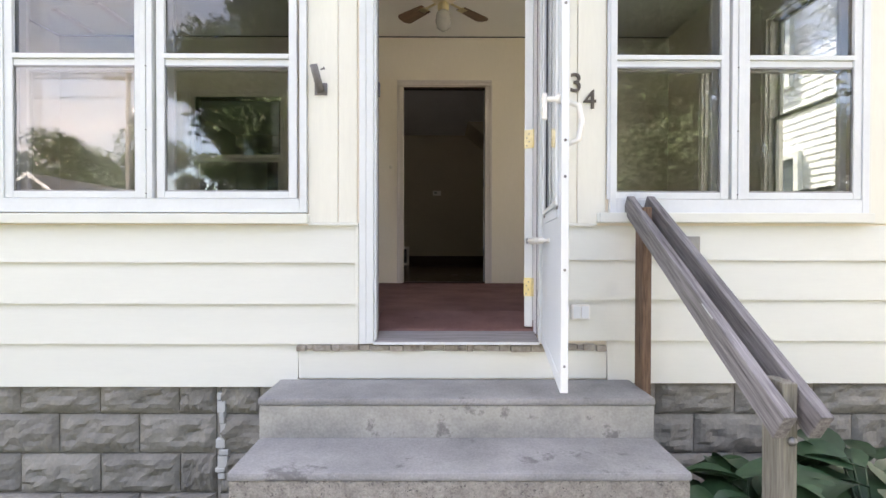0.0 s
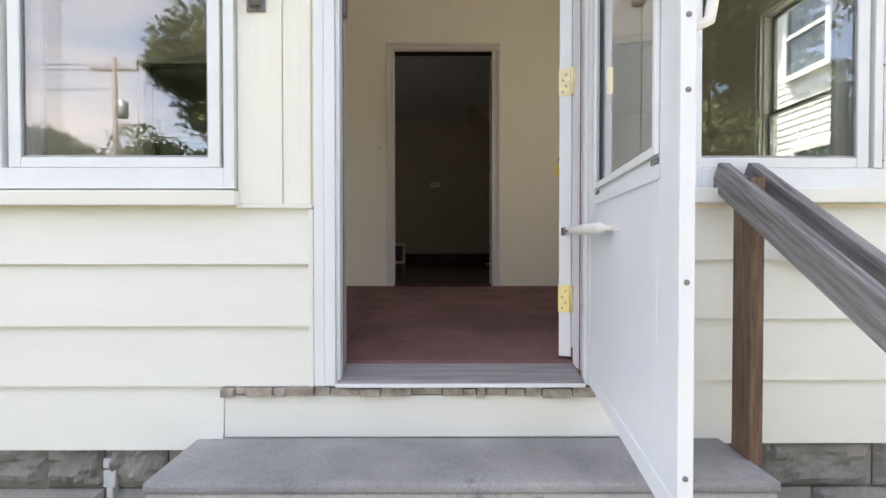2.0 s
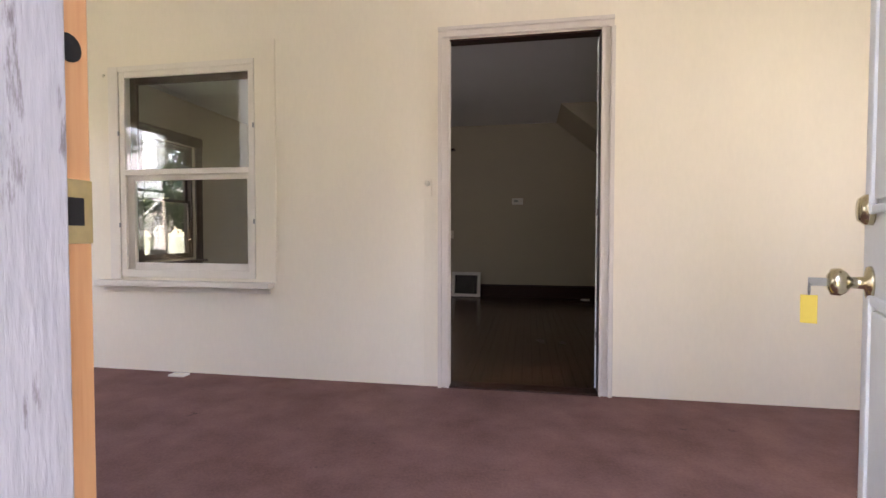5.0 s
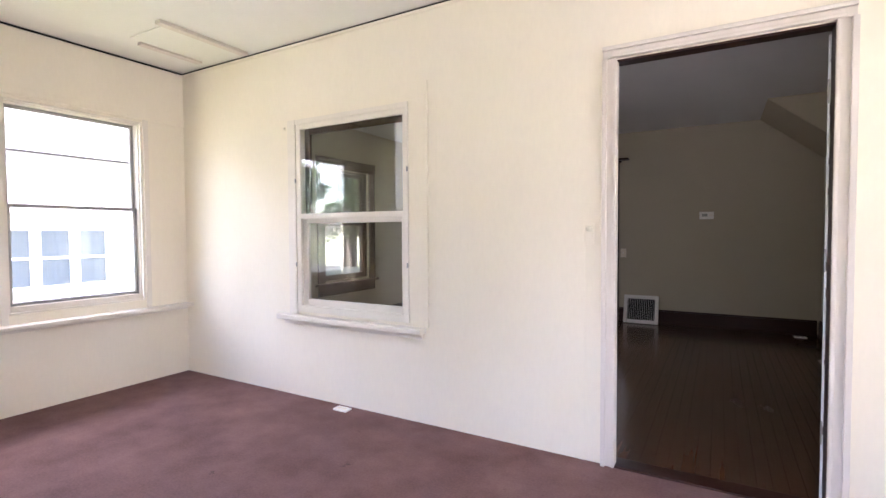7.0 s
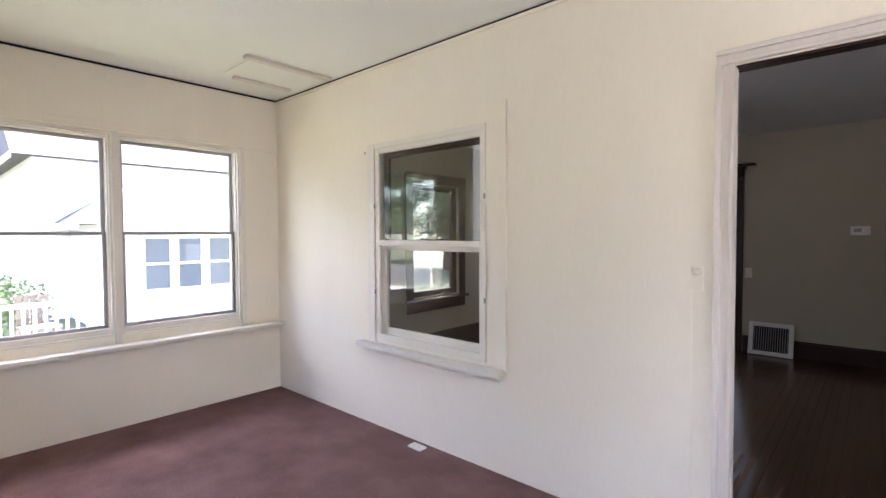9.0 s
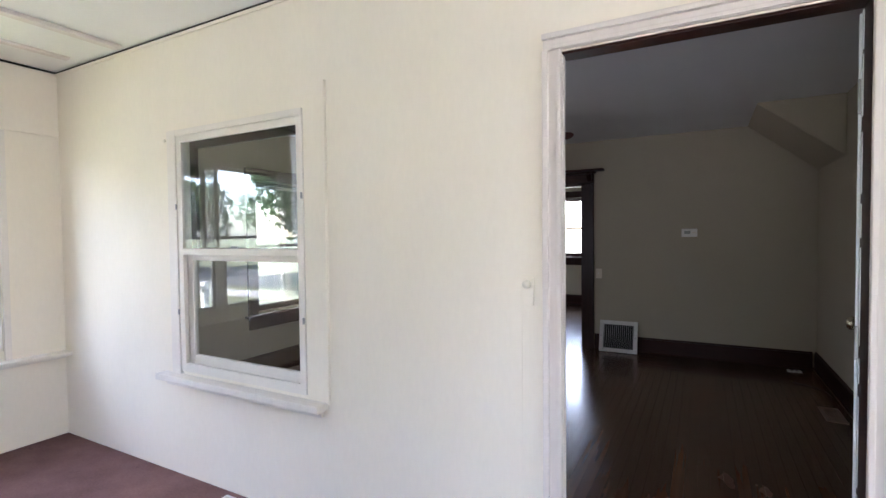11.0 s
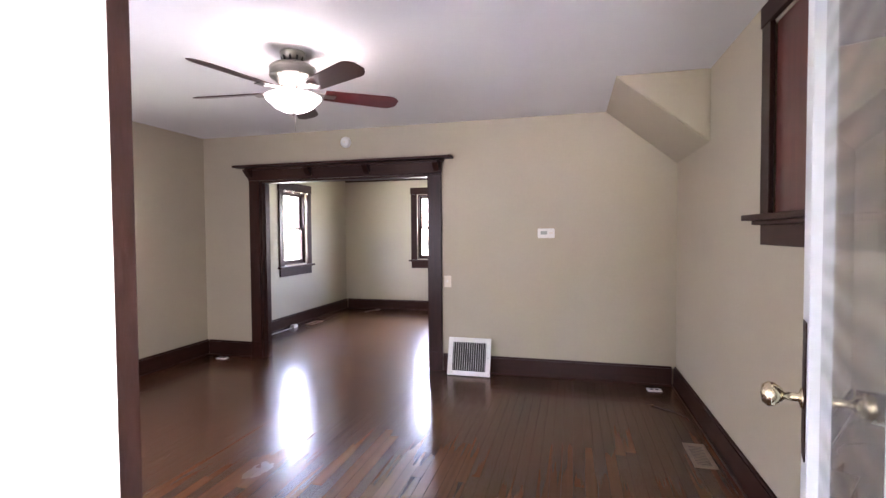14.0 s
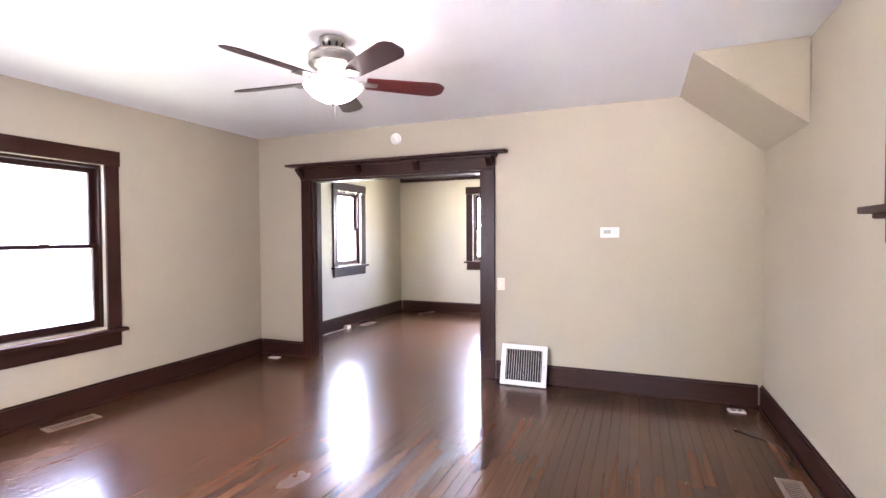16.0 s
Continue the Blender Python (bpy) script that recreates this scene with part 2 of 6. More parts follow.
DARK_H = mat("dark_stained_board", (0.024, 0.0086, 0.0056), 0.42, vary=0.3, scale=4, fine=18, bump=0.05, stretch=(0.5, 0.5, 7), color2=(0.038, 0.0132, 0.0083), spec=0.18, detail=2, rnd=0.15)
CHIPPED = mat("chipped_dark_jamb", (0.016, 0.007, 0.005), 0.55, scale=9, fine=40, bump=0.5, stretch=(3, 3, 0.8), color2=(0.034, 0.013, 0.009), spots=(8.0, 0.36, (0.20, 0.11, 0.06)), spec=0.2, dist=0.003)
REDPANEL = mat("reddish_stained_panel", (0.060, 0.014, 0.010), 0.3, scale=4, fine=45, bump=0.15, stretch=(6, 6, 0.5), color2=(0.12, 0.030, 0.022), coat=0.2)
PLANK = plank_mat("varnished_floor_planks")
SUBFLOOR = mat("dark_floor_joint", (0.035, 0.012, 0.008), 0.5, bump=0.1)
CARPET = mat("mauve_carpet", (0.125, 0.066, 0.060), 0.95, vary=0.2, scale=3.2, fine=85, bump=1.0, color2=(0.230, 0.130, 0.117), spots=(4.5, 0.36, (0.105, 0.060, 0.056)), spec=0.1, dist=0.006)
CONCRETE = mat("worn_concrete", (0.24, 0.238, 0.22), 0.85, scale=5, fine=90, bump=0.8, color2=(0.46, 0.45, 0.41), spots=(5.0, 0.42, (0.21, 0.205, 0.19)), dist=0.004)
TREAD = mat("worn_concrete_tread", (0.165, 0.165, 0.168), 0.8, scale=2.6, fine=110, bump=0.6, color2=(0.38, 0.375, 0.37), spots=(3.4, 0.40, (0.155, 0.152, 0.152)), dist=0.003)
GRAVELLY = mat("exposed_aggregate", (0.20, 0.185, 0.165), 0.9, scale=30, fine=120, bump=1.0, color2=(0.42, 0.39, 0.34), spots=(70.0, 0.42, (0.12, 0.11, 0.10)), dist=0.01)
BLOCK = mat("rock_faced_block", (0.165, 0.158, 0.142), 0.9, scale=5, fine=60, bump=0.7, color2=(0.30, 0.285, 0.25), rnd=0.12, spots=(5.0, 0.33, (0.15, 0.135, 0.115)), dist=0.006)
MORTAR = mat("foundation_mortar", (0.40, 0.38, 0.34), 0.95, scale=9, fine=80, bump=0.6, dist=0.004)
PATCH = mat("pale_patch_mortar", (0.50, 0.51, 0.50), 0.9, scale=9, fine=60, bump=0.6, dist=0.005)
GREYWOOD = mat("weathered_lumber", (0.062, 0.056, 0.056), 0.8, scale=5, fine=16, bump=1.0, stretch=(14, 0.7, 14), color2=(0.30, 0.285, 0.285), rnd=0.15, dist=0.003)
GREYPOST = mat("weathered_lumber_post", (0.085, 0.078, 0.060), 0.8, scale=5, fine=16, bump=1.0, stretch=(14, 14, 0.8), color2=(0.31, 0.295, 0.24), rnd=0.15, dist=0.003)
BROWNWOOD = mat("weathered_brown_post", (0.075, 0.040, 0.026), 0.8, scale=5, fine=16, bump=0.8, stretch=(14, 14, 1.0), color2=(0.27, 0.17, 0.11), rnd=0.2, dist=0.003)
SILLWOOD = mat("grey_worn_sill", (0.17, 0.155, 0.155), 0.75, scale=4, fine=25, bump=0.4, stretch=(0.8, 12, 4), color2=(0.33, 0.31, 0.31))
ROTTEN = mat("broken_wood_edge", (0.16, 0.13, 0.10), 0.95, scale=14, fine=60, bump=1.0, color2=(0.50, 0.46, 0.40), dist=0.008)
PEEL = mat("peeling_grey_jamb", (0.42, 0.40, 0.41), 0.7, scale=10, fine=40, bump=0.6, stretch=(4, 4, 0.6), spots=(9.0, 0.42, (0.22, 0.19, 0.19)), dist=0.003)
PEELWHITE = mat("chipped_white_jamb", (0.72, 0.72, 0.74), 0.5, vary=0.06, scale=6, fine=40, bump=0.3, stretch=(3, 3, 0.7), spots=(7.0, 0.34, (0.42, 0.40, 0.41)), dist=0.002)
ALU = mat("grey_aluminium_sash", (0.34, 0.33, 0.31), 0.5, 0.15, vary=0.12, scale=10, fine=60, bump=0.15)
PINE = mat("bare_pine_jamb", (0.58, 0.27, 0.11), 0.5, scale=3, fine=20, bump=0.2, stretch=(12, 12, 0.7), color2=(0.70, 0.38, 0.18))
GASKET = mat("black_weatherstrip", (0.02, 0.02, 0.025), 0.6, bump=0.1)
BRASS = mat("brass", (0.74, 0.64, 0.38), 0.34, 1.0, vary=0.15, scale=20, fine=90, bump=0.1)
PALEBRASS = mat("pale_brass_knob", (0.66, 0.58, 0.40), 0.22, 1.0, vary=0.1, scale=20, fine=90, bump=0.05)
NICKEL = mat("brushed_nickel", (0.30, 0.285, 0.26), 0.28, 1.0, vary=0.1, scale=8, fine=120, bump=0.08, stretch=(1, 1, 12))
STEEL = mat("grey_steel", (0.30, 0.30, 0.30), 0.45, 0.9, vary=0.2, scale=14, fine=80, bump=0.2)
GREYMETAL = mat("painted_grey_bracket", (0.20, 0.19, 0.19), 0.55, 0.3, vary=0.2, scale=20, fine=80, bump=0.3)
NUMBER = mat("dark_bronze_numeral", (0.10, 0.085, 0.07), 0.5, 0.5, vary=0.2, scale=30, fine=90, bump=0.2)
PLASTIC = mat("white_plastic", (0.78, 0.77, 0.73), 0.4, vary=0.03, scale=8, fine=60, bump=0.05)
IVORY = mat("ivory_plastic", (0.72, 0.66, 0.54), 0.45, vary=0.05, scale=8, fine=60, bump=0.05)
SCREEN = mat("grey_lcd", (0.34, 0.37, 0.33), 0.3, vary=0.05, bump=0.0)
GRILLE = mat("worn_white_grille", (0.66, 0.64, 0.60), 0.45, vary=0.08, scale=8, fine=60, bump=0.2, spots=(16.0, 0.36, (0.27, 0.25, 0.23)))
# near-black for flat pieces that paint the shade in holes, slots and gaps
BLACKHOLE = mat("dark_void", (0.015, 0.013, 0.012), 0.9, bump=0.0)
# same blade wood twice: a redder copy with lamplight in its colour, and a dark one
BLADE_LIT = mat("lit_fan_blade", (0.075, 0.010, 0.011), 0.30, scale=4, fine=40, bump=0.1, stretch=(1, 8, 8), color2=(0.13, 0.019, 0.019))
BLADE_DARK = mat("dark_fan_blade", (0.026, 0.009, 0.008), 0.30, scale=4, fine=40, bump=0.1, stretch=(1, 8, 8), color2=(0.050, 0.016, 0.013), spec=0.35)
BLADE_TAN = mat("brown_fan_blade", (0.16, 0.095, 0.05), 0.5, scale=4, fine=40, bump=0.1, stretch=(1, 8, 8), color2=(0.24, 0.15, 0.09))
CREAMFAN = mat("cream_fan_body", (0.70, 0.62, 0.46), 0.35, vary=0.06, bump=0.05)
FROST = mat("clear_ribbed_glass", (0.55, 0.53, 0.48), 0.15, vary=0.1, scale=12, fine=40, bump=0.3)
REGISTER = mat("tan_floor_register", (0.24, 0.17, 0.12), 0.5, 0.3, vary=0.15, scale=14, fine=60, bump=0.2)
TAG = mat("yellow_key_tag", (0.75, 0.55, 0.08), 0.5, vary=0.06, bump=0.05)
GLASS = glass_mat("window_glass")
# strongly tinted glass that lets less daylight into the living room
TINTED = glass_mat("dark_tinted_glass", (0.55, 0.56, 0.56))
DOORGLASS = smeared_glass("smeared_door_glass")
STORMGLASS = glass_mat("storm_window_glass", (0.81, 0.83, 0.85), 0.09)
STORMSCREEN = glass_mat("screened_upper_glass", (0.66, 0.68, 0.71), 0.06)
STORMPANE = glass_mat("storm_door_glass", (0.76, 0.77, 0.78))
BOWL = glow_mat("lit_frosted_bowl", (1.0, 0.93, 0.83), 0.075)
GRASS = mat("lawn", (0.058, 0.066, 0.034), 0.95, scale=0.35, fine=14, bump=0.8, color2=(0.10, 0.11, 0.06), dist=0.03)
ASPHALT = mat("asphalt_road", (0.045, 0.045, 0.047), 0.9, scale=0.6, fine=60, bump=0.5, color2=(0.07, 0.07, 0.07))
SOIL = mat("garden_soil", (0.045, 0.032, 0.022), 0.95, scale=6, fine=60, bump=1.0, color2=(0.09, 0.065, 0.045), dist=0.01)
HOSTA = mat("hosta_leaf", (0.012, 0.038, 0.015), 0.5, scale=9, fine=40, bump=0.3, color2=(0.033, 0.080, 0.034), rnd=0.25)
LEAF = mat("tree_leaf", (0.022, 0.052, 0.014), 0.6, scale=0.8, fine=6, bump=0.0, color2=(0.066, 0.105, 0.030), rnd=0.35)
BARK = mat("tree_bark", (0.10, 0.08, 0.06), 0.95, scale=3, fine=20, bump=1.0, stretch=(4, 4, 1), dist=0.02)
POLEWOOD = mat("utility_pole_wood", (0.27, 0.25, 0.23), 0.9, scale=3, fine=20, bump=0.5, stretch=(6, 6, 0.5))
NSIDING = mat("neighbour_white_siding", (0.78, 0.78, 0.77), 0.55, vary=0.04, scale=0.6, fine=20, bump=0.1)
NTRIM = mat("neighbour_cream_trim", (0.75, 0.70, 0.60), 0.55, vary=0.05, bump=0.1)
SHINGLE = mat("grey_shingles", (0.045, 0.044, 0.050), 0.9, scale=1.5, fine=18, bump=0.5, stretch=(1, 1, 4), color2=(0.085, 0.083, 0.092))
NGLASS = mat("far_window_glass", (0.10, 0.12, 0.14), 0.08, vary=0.1, scale=0.7, fine=4, bump=0.0)
FENCEWHITE = mat("white_fence_paint", (0.80, 0.80, 0.79), 0.5, vary=0.04, bump=0.1)
CHAIRWOOD = mat("outdoor_chair_wood", (0.11, 0.088, 0.072), 0.7, vary=0.2, bump=0.3, stretch=(8, 8, 1))
ROOFING = mat("house_roof_shingles", (0.12, 0.11, 0.105), 0.9, scale=1.5, fine=18, bump=0.5)

# ---- building blocks ----
def box(bm, x0, x1, y0, y1, z0, z1, bevel=0.0):
    vs = [bm.verts.new((x, y, z)) for x in (x0, x1) for y in (y0, y1) for z in (z0, z1)]
    fs = [bm.faces.new([vs[i] for i in q]) for q in ((0, 1, 3, 2), (4, 6, 7, 5), (0, 4, 5, 1), (2, 3, 7, 6), (0, 2, 6, 4), (1, 5, 7, 3))]
    if bevel:
        bmesh.ops.bevel(bm, geom=list({e for f in fs for e in f.edges}), offset=bevel, segments=2, affect='EDGES', profile=0.6)
    return bm


def boxes(*rows, bevel=0.0):
    bm = bmesh.new()
    for r in rows:
        box(bm, *r, bevel=bevel)
    return bm


def lathe(profile, seg=24, cap=True):
    """A solid of revolution round z from (radius, height) pairs."""
    bm = bmesh.new()
    rings = []
    for r, z in profile:
        if r < 1e-5:
            rings.append([bm.verts.new((0, 0, z))])
        else:
            rings.append([bm.verts.new((r * math.cos(2 * math.pi * i / seg), r * math.sin(2 * math.pi * i / seg), z)) for i in range(seg)])
    for a, b in zip(rings, rings[1:]):
        for i in range(seg):
            j = (i + 1) % seg
            q = [a[i % len(a)], a[j % len(a)], b[j % len(b)], b[i % len(b)]]
            q = [v for k, v in enumerate(q) if v not in q[:k]]
            if len(q) > 2:
                bm.faces.new(q)
    if cap:
        for ring in (rings[0], rings[-1]):
            if len(ring) > 2:
                bm.faces.new(ring)
    bmesh.ops.recalc_face_normals(bm, faces=bm.faces)
    for f in bm.faces:
        f.smooth = True
    return bm


def tube(points, radius, seg=10):
    """A round bar along a line of points."""
    bm = bmesh.new()
    rings = []
    pts = [Vector(p) for p in points]
    for i, p in enumerate(pts):
        d = (pts[min(i + 1, len(pts) - 1)] - pts[max(i - 1, 0)]).normalized()
        a = d.orthogonal().normalized() if not rings else (rings_a - d * rings_a.dot(d)).normalized()
        rings_a = a
        b = d.cross(a)
        r = radius[i] if isinstance(radius, (list, tuple)) else radius
        rings.append([bm.verts.new(p + (a * math.cos(2 * math.pi * k / seg) + b * math.sin(2 * math.pi * k / seg)) * r) for k in range(seg)])
    for u, v in zip(rings, rings[1:]):
        for k in range(seg):
            bm.faces.new((u[k], u[(k + 1) % seg], v[(k + 1) % seg], v[k]))
    bm.faces.new(rings[0])
    bm.faces.new(rings[-1])
    bmesh.ops.recalc_face_normals(bm, faces=bm.faces)
    for f in bm.faces:
        f.smooth = len(f.verts) == 4
    return bm


def moved(bm, m):
    bmesh.ops.transform(bm, matrix=m, verts=bm.verts)
    return bm


def part(name, bm, material, parent=None, label="", m=None):
    """Links a bmesh as one mesh object under a thing or a part."""
    me = bpy.data.meshes.new(name)
    bm.to_mesh(me)
    bm.free()
    me.materials.append(material)
    ob = new(name, me)
    if m is not None:
        ob.matrix_basis = m
    if parent is not None:
        ob.parent = parent
    if label:
        ob["label"] = label
    return ob


def piece(name, me, parent, m=None):
    ob = new(name, me)
    ob.parent = parent
    if m is not None:
        ob.matrix_basis = m
    return ob


def thing(name, label, category, m=None, group="", kind=""):
    ob = new(name)
    if m is not None:
        ob.matrix_basis = m
    ob.empty_display_size = 0.1
    return tagged(ob, label, category, group, kind)


def solid(name, bm, material, label, category, m=None, group="", kind=""):
    return tagged(part(name, bm, material, None, "", m), label, category, group, kind)


def wall_cells(a0, a1, z0, z1, holes):
    """The solid rectangles of a wall from a0 to a1, z0 to z1, round its holes (a0, a1, z0, z1)."""
    cuts = sorted({a0, a1, *[h[0] for h in holes], *[h[1] for h in holes]})
    cells = []
    for u, v in zip(cuts, cuts[1:]):
        z = z0
        for h in sorted([h for h in holes if h[0] <= u and h[1] >= v], key=lambda h: h[2]):
            if h[2] > z:
                cells.append((u, v, z, h[2]))
            z = h[3]
        if z < z1:
            cells.append((u, v, z, z1))
    return cells


def wall_x(name, x0, x1, y0, y1, z0, z1, holes, material, label):
    """A wall that runs along x."""
    return solid(name, boxes(*[(u, v, y0, y1, a, b) for u, v, a, b in wall_cells(x0, x1, z0, z1, holes)]), material, label, "wall", kind="structure")


def wall_y(name, x0, x1, y0, y1, z0, z1, holes, material, label):
    """A wall that runs along y."""
    return solid(name, boxes(*[(x0, x1, u, v, a, b) for u, v, a, b in wall_cells(y0, y1, z0, z1, holes)]), material, label, "wall", kind="structure")


def rect_frame(x0, x1, z0, z1, y0, y1, t, bevel=0.004, tb=None, tt=None):
    """Four boards round a rectangle: posts full height, rails between them."""
    tb, tt = tb or t, tt or t
    return boxes((x0, x0 + t, y0, y1, z0, z1), (x1 - t, x1, y0, y1, z0, z1), (x0 + t, x1 - t, y0 + 0.001, y1 - 0.001, z0, z0 + tb), (x0 + t, x1 - t, y0 + 0.001, y1 - 0.001, z1 - tt, z1), bevel=bevel)


# ---- large structure ----
GROUND = -0.95
solid("ground", boxes((-400, 400, -400, 400, GROUND - 0.3, GROUND)), GRASS, "green lawn running out to the horizon", "ground", kind="structure")
solid("road", boxes((-400, 400, -19, -11, GROUND, GROUND + 0.03)), ASPHALT, "grey asphalt street along the front lawns", "road", kind="structure")
solid("pavement", boxes((0.0, 1.5, -8.4, -1.0, GROUND, GROUND + 0.025), (-60, 60, -9.8, -8.4, GROUND, GROUND + 0.03)), TREAD, "pale concrete walk from the street to the steps", "pavement", kind="structure")
solid("garden_bed", boxes((1.6, 3.6, -1.35, 0.0, GROUND, GROUND + 0.04)), SOIL, "dark bare soil of a bed below the wall", "garden bed", kind="structure")

# front wall of the porch
DX0, DX1 = 0.305, 1.095            # clear opening of the front door
WL = (-2.44, -0.06, 0.60, 2.04)    # left window group
WR = (1.50, 2.80, 0.60, 2.04)      # right window group
front = wall_x("wall_front", -3.45, 3.14, 0.0, 0.15, -0.295, 2.60, [(0.267, 1.152, -0.108, 2.03), WL, WR], PORCH_WALL, "cream painted porch wall with a doorway and windows")
wall_left = wall_y("wall_left", -3.45, -3.31, 0.15, 2.55, -0.33, 2.60, [(0.47, 1.29, 0.66, 2.08), (1.335, 2.205, 0.66, 2.08)], PORCH_WALL, "cream painted end wall of the porch with two windows")
wall_right = wall_y("wall_right", 3.0, 3.14, 0.15, 2.55, -0.33, 2.60, [(0.38, 1.07, 0.70, 2.06), (1.22, 1.93, 0.70, 2.06)], PORCH_WALL, "cream painted end wall of the porch with two windows")
# between porch and living room: two skins, cream on the porch side, beige on the room side
IX0, IX1, IZ = 0.245, 1.098, 2.035
HOLES = [(IX0, IX1, -0.02, IZ), (-1.95, -0.99, 0.62, 1.97)]
wall_inner = wall_x("wall_inner_porch_side", -3.45, 3.14, 2.55, 2.585, -0.33, 2.60, HOLES, PORCH_WALL, "cream painted inner wall of the porch with a doorway and a window")
wall_x("wall_inner_room_side", -3.45, 3.14, 2.585, 2.625, -0.33, 2.75, [(IX0 - 0.03, IX1 + 0.03, -0.02, IZ), HOLES[1]], ROOM_WALL, "beige painted front wall of the living room")
solid("floor_porch", boxes((-3.31, 3.0, 0.49, 2.60, -0.12, 0.0), (-3.31, 0.2835, 0.10, 0.49, -0.12, 0.0), (1.1325, 3.0, 0.10, 0.49, -0.12, 0.0)), CARPET, "worn mauve brown carpet with darker stains", "carpet", kind="structure")
solid("ceiling_porch", boxes((-3.45, 3.14, 0.0, 2.62, 2.555, 2.62)), PORCH_CEIL, "white painted porch ceiling", "ceiling", kind="structure")
# living and dining room
RX0, RX1, RY1, RZ = -3.30, 1.695, 6.805, 2.49
wall_y("wall_west", RX0 - 0.14, RX0, 2.625, 10.40, -0.33, RZ, [(4.22, 5.04, 0.62, 1.955), (8.36, 9.01, 0.93, 2.035)], ROOM_WALL, "beige painted outside wall with two windows")
wall_y("wall_east", RX1, RX1 + 0.12, 2.625, 10.40, -0.33, RZ, [(3.95, 4.72, 1.47, 2.35)], ROOM_WALL, "beige painted side wall of the living room")
AX0, AX1, AZ = -2.566, -0.60, 1.985
wall_x("wall_middle", RX0, RX1, RY1, RY1 + 0.14, -0.10, RZ, [(AX0, AX1, -0.10, AZ)], ROOM_WALL, "beige painted wall with a wide cased opening")
wall_x("wall_back", RX0 - 0.14, RX1 + 0.12, 10.40, 10.54, -0.33, RZ, [(-1.89, -1.23, 0.93, 2.085)], ROOM_WALL, "beige painted back wall with a window")
solid("ceiling_rooms", boxes((RX0 - 0.14, RX1 + 0.12, 2.625, 10.54, RZ, RZ + 0.08)), ROOM_CEIL, "white painted living room ceiling", "ceiling", kind="structure")
floor_rooms = solid("floor_rooms", boxes((RX0, RX1, 2.60, 10.40, -0.12, -0.016)), SUBFLOOR, "glossy dark red brown wooden plank floor", "floor", kind="structure")
# stair soffit in the corner
bm = bmesh.new()
tri = [(1.085, RZ), (RX1, RZ), (RX1, 1.99)]
a = [bm.verts.new((x, 5.76, z)) for x, z in tri]
b = [bm.verts.new((x, RY1, z)) for x, z in tri]
bm.faces.new(a)
bm.faces.new(b[::-1])
for i in range(3):
    bm.faces.new((a[i], b[i], b[(i + 1) % 3], a[(i + 1) % 3]))
bmesh.ops.recalc_face_normals(bm, faces=bm.faces)
bmesh.ops.bevel(bm, geom=[e for e in bm.edges], offset=0.008, segments=2, affect='EDGES')
solid("stair_soffit", bm, ROOM_WALL, "beige sloping soffit under the stairs", "soffit", kind="structure")
# unseen outer shell, above and behind; its wide low eaves keep sun off the windows
house = thing("unseen_house_shell", "unseen cream upper wall and shingled roof with sun blocking eaves", "house", kind="structure")
part("upper_wall", boxes((-3.47, 3.16, 2.63, 10.56, 2.76, 2.95)), SIDING, house)
part("side_infill", boxes((RX1 + 0.12, 3.14, 2.63, 10.54, -0.33, 2.58)), SIDING, house)
bm = bmesh.new()
r = [bm.verts.new(p) for p in ((-4.4, 1.9, 2.72), (4.1, 1.9, 2.72), (4.1, 11.5, 2.72), (-4.4, 11.5, 2.72), (-0.15, 1.9, 6.4), (-0.15, 11.5, 6.4))]
for q in ((0, 1, 4), (2, 3, 5), (0, 4, 5, 3), (1, 2, 5, 4), (0, 3, 2, 1)):
    bm.faces.new([r[i] for i in q])
part("roof", bm, ROOFING, house)
bm = bmesh.new()
r = [bm.verts.new(p) for p in ((-3.85, -0.45, 2.62), (3.55, -0.45, 2.62), (3.55, 2.62, 3.35), (-3.85, 2.62, 3.35), (-3.85, -0.45, 2.74), (3.55, -0.45, 2.74), (3.55, 2.62, 3.47), (-3.85, 2.62, 3.47))]
for q in ((0, 3, 2, 1), (4, 5, 6, 7), (0, 1, 5, 4), (1, 2, 6, 5), (2, 3, 7, 6), (3, 0, 4, 7)):
    bm.faces.new([r[i] for i in q])
part("porch_roof", bm, ROOFING, house)
part("eave_soffit", boxes((-3.85, 3.55, -0.45, 0.0, 2.60, 2.622)), WHITE, house)
part("porch_gable", boxes((-3.45, 3.14, 0.02, 2.6, 2.62, 2.64)), SIDING, house)

# concrete steps
steps = thing("concrete_steps", "worn grey concrete front steps with stained treads", "steps", pose(0.71, -0.5, GROUND), kind="structure")
SB = Matrix.Translation((-0.71, 0.5, -GROUND))
for name, x0, x1, y0, y1, z0, z1, m1 in (("upper_step", -0.175, 1.60, -0.315, -0.002, GROUND, -0.315, CONCRETE), ("middle_step", -0.165, 1.59, -0.65, -0.315, GROUND, -0.49, GRAVELLY), ("lower_step", -0.155, 1.58, -0.99, -0.65, GROUND, -0.67, GRAVELLY)):
    bm = boxes((x0, x1, y0, y1, z0, z1), bevel=0.012)
    o = part(name, bm, m1, steps, m=SB)
    top = bmesh.new()
    box(top, x0 - 0.004, x1 + 0.004, y0 - 0.006, y1, z1, z1 + 0.032, bevel=0.011)
    part("tread", top, TREAD, steps, m=SB)

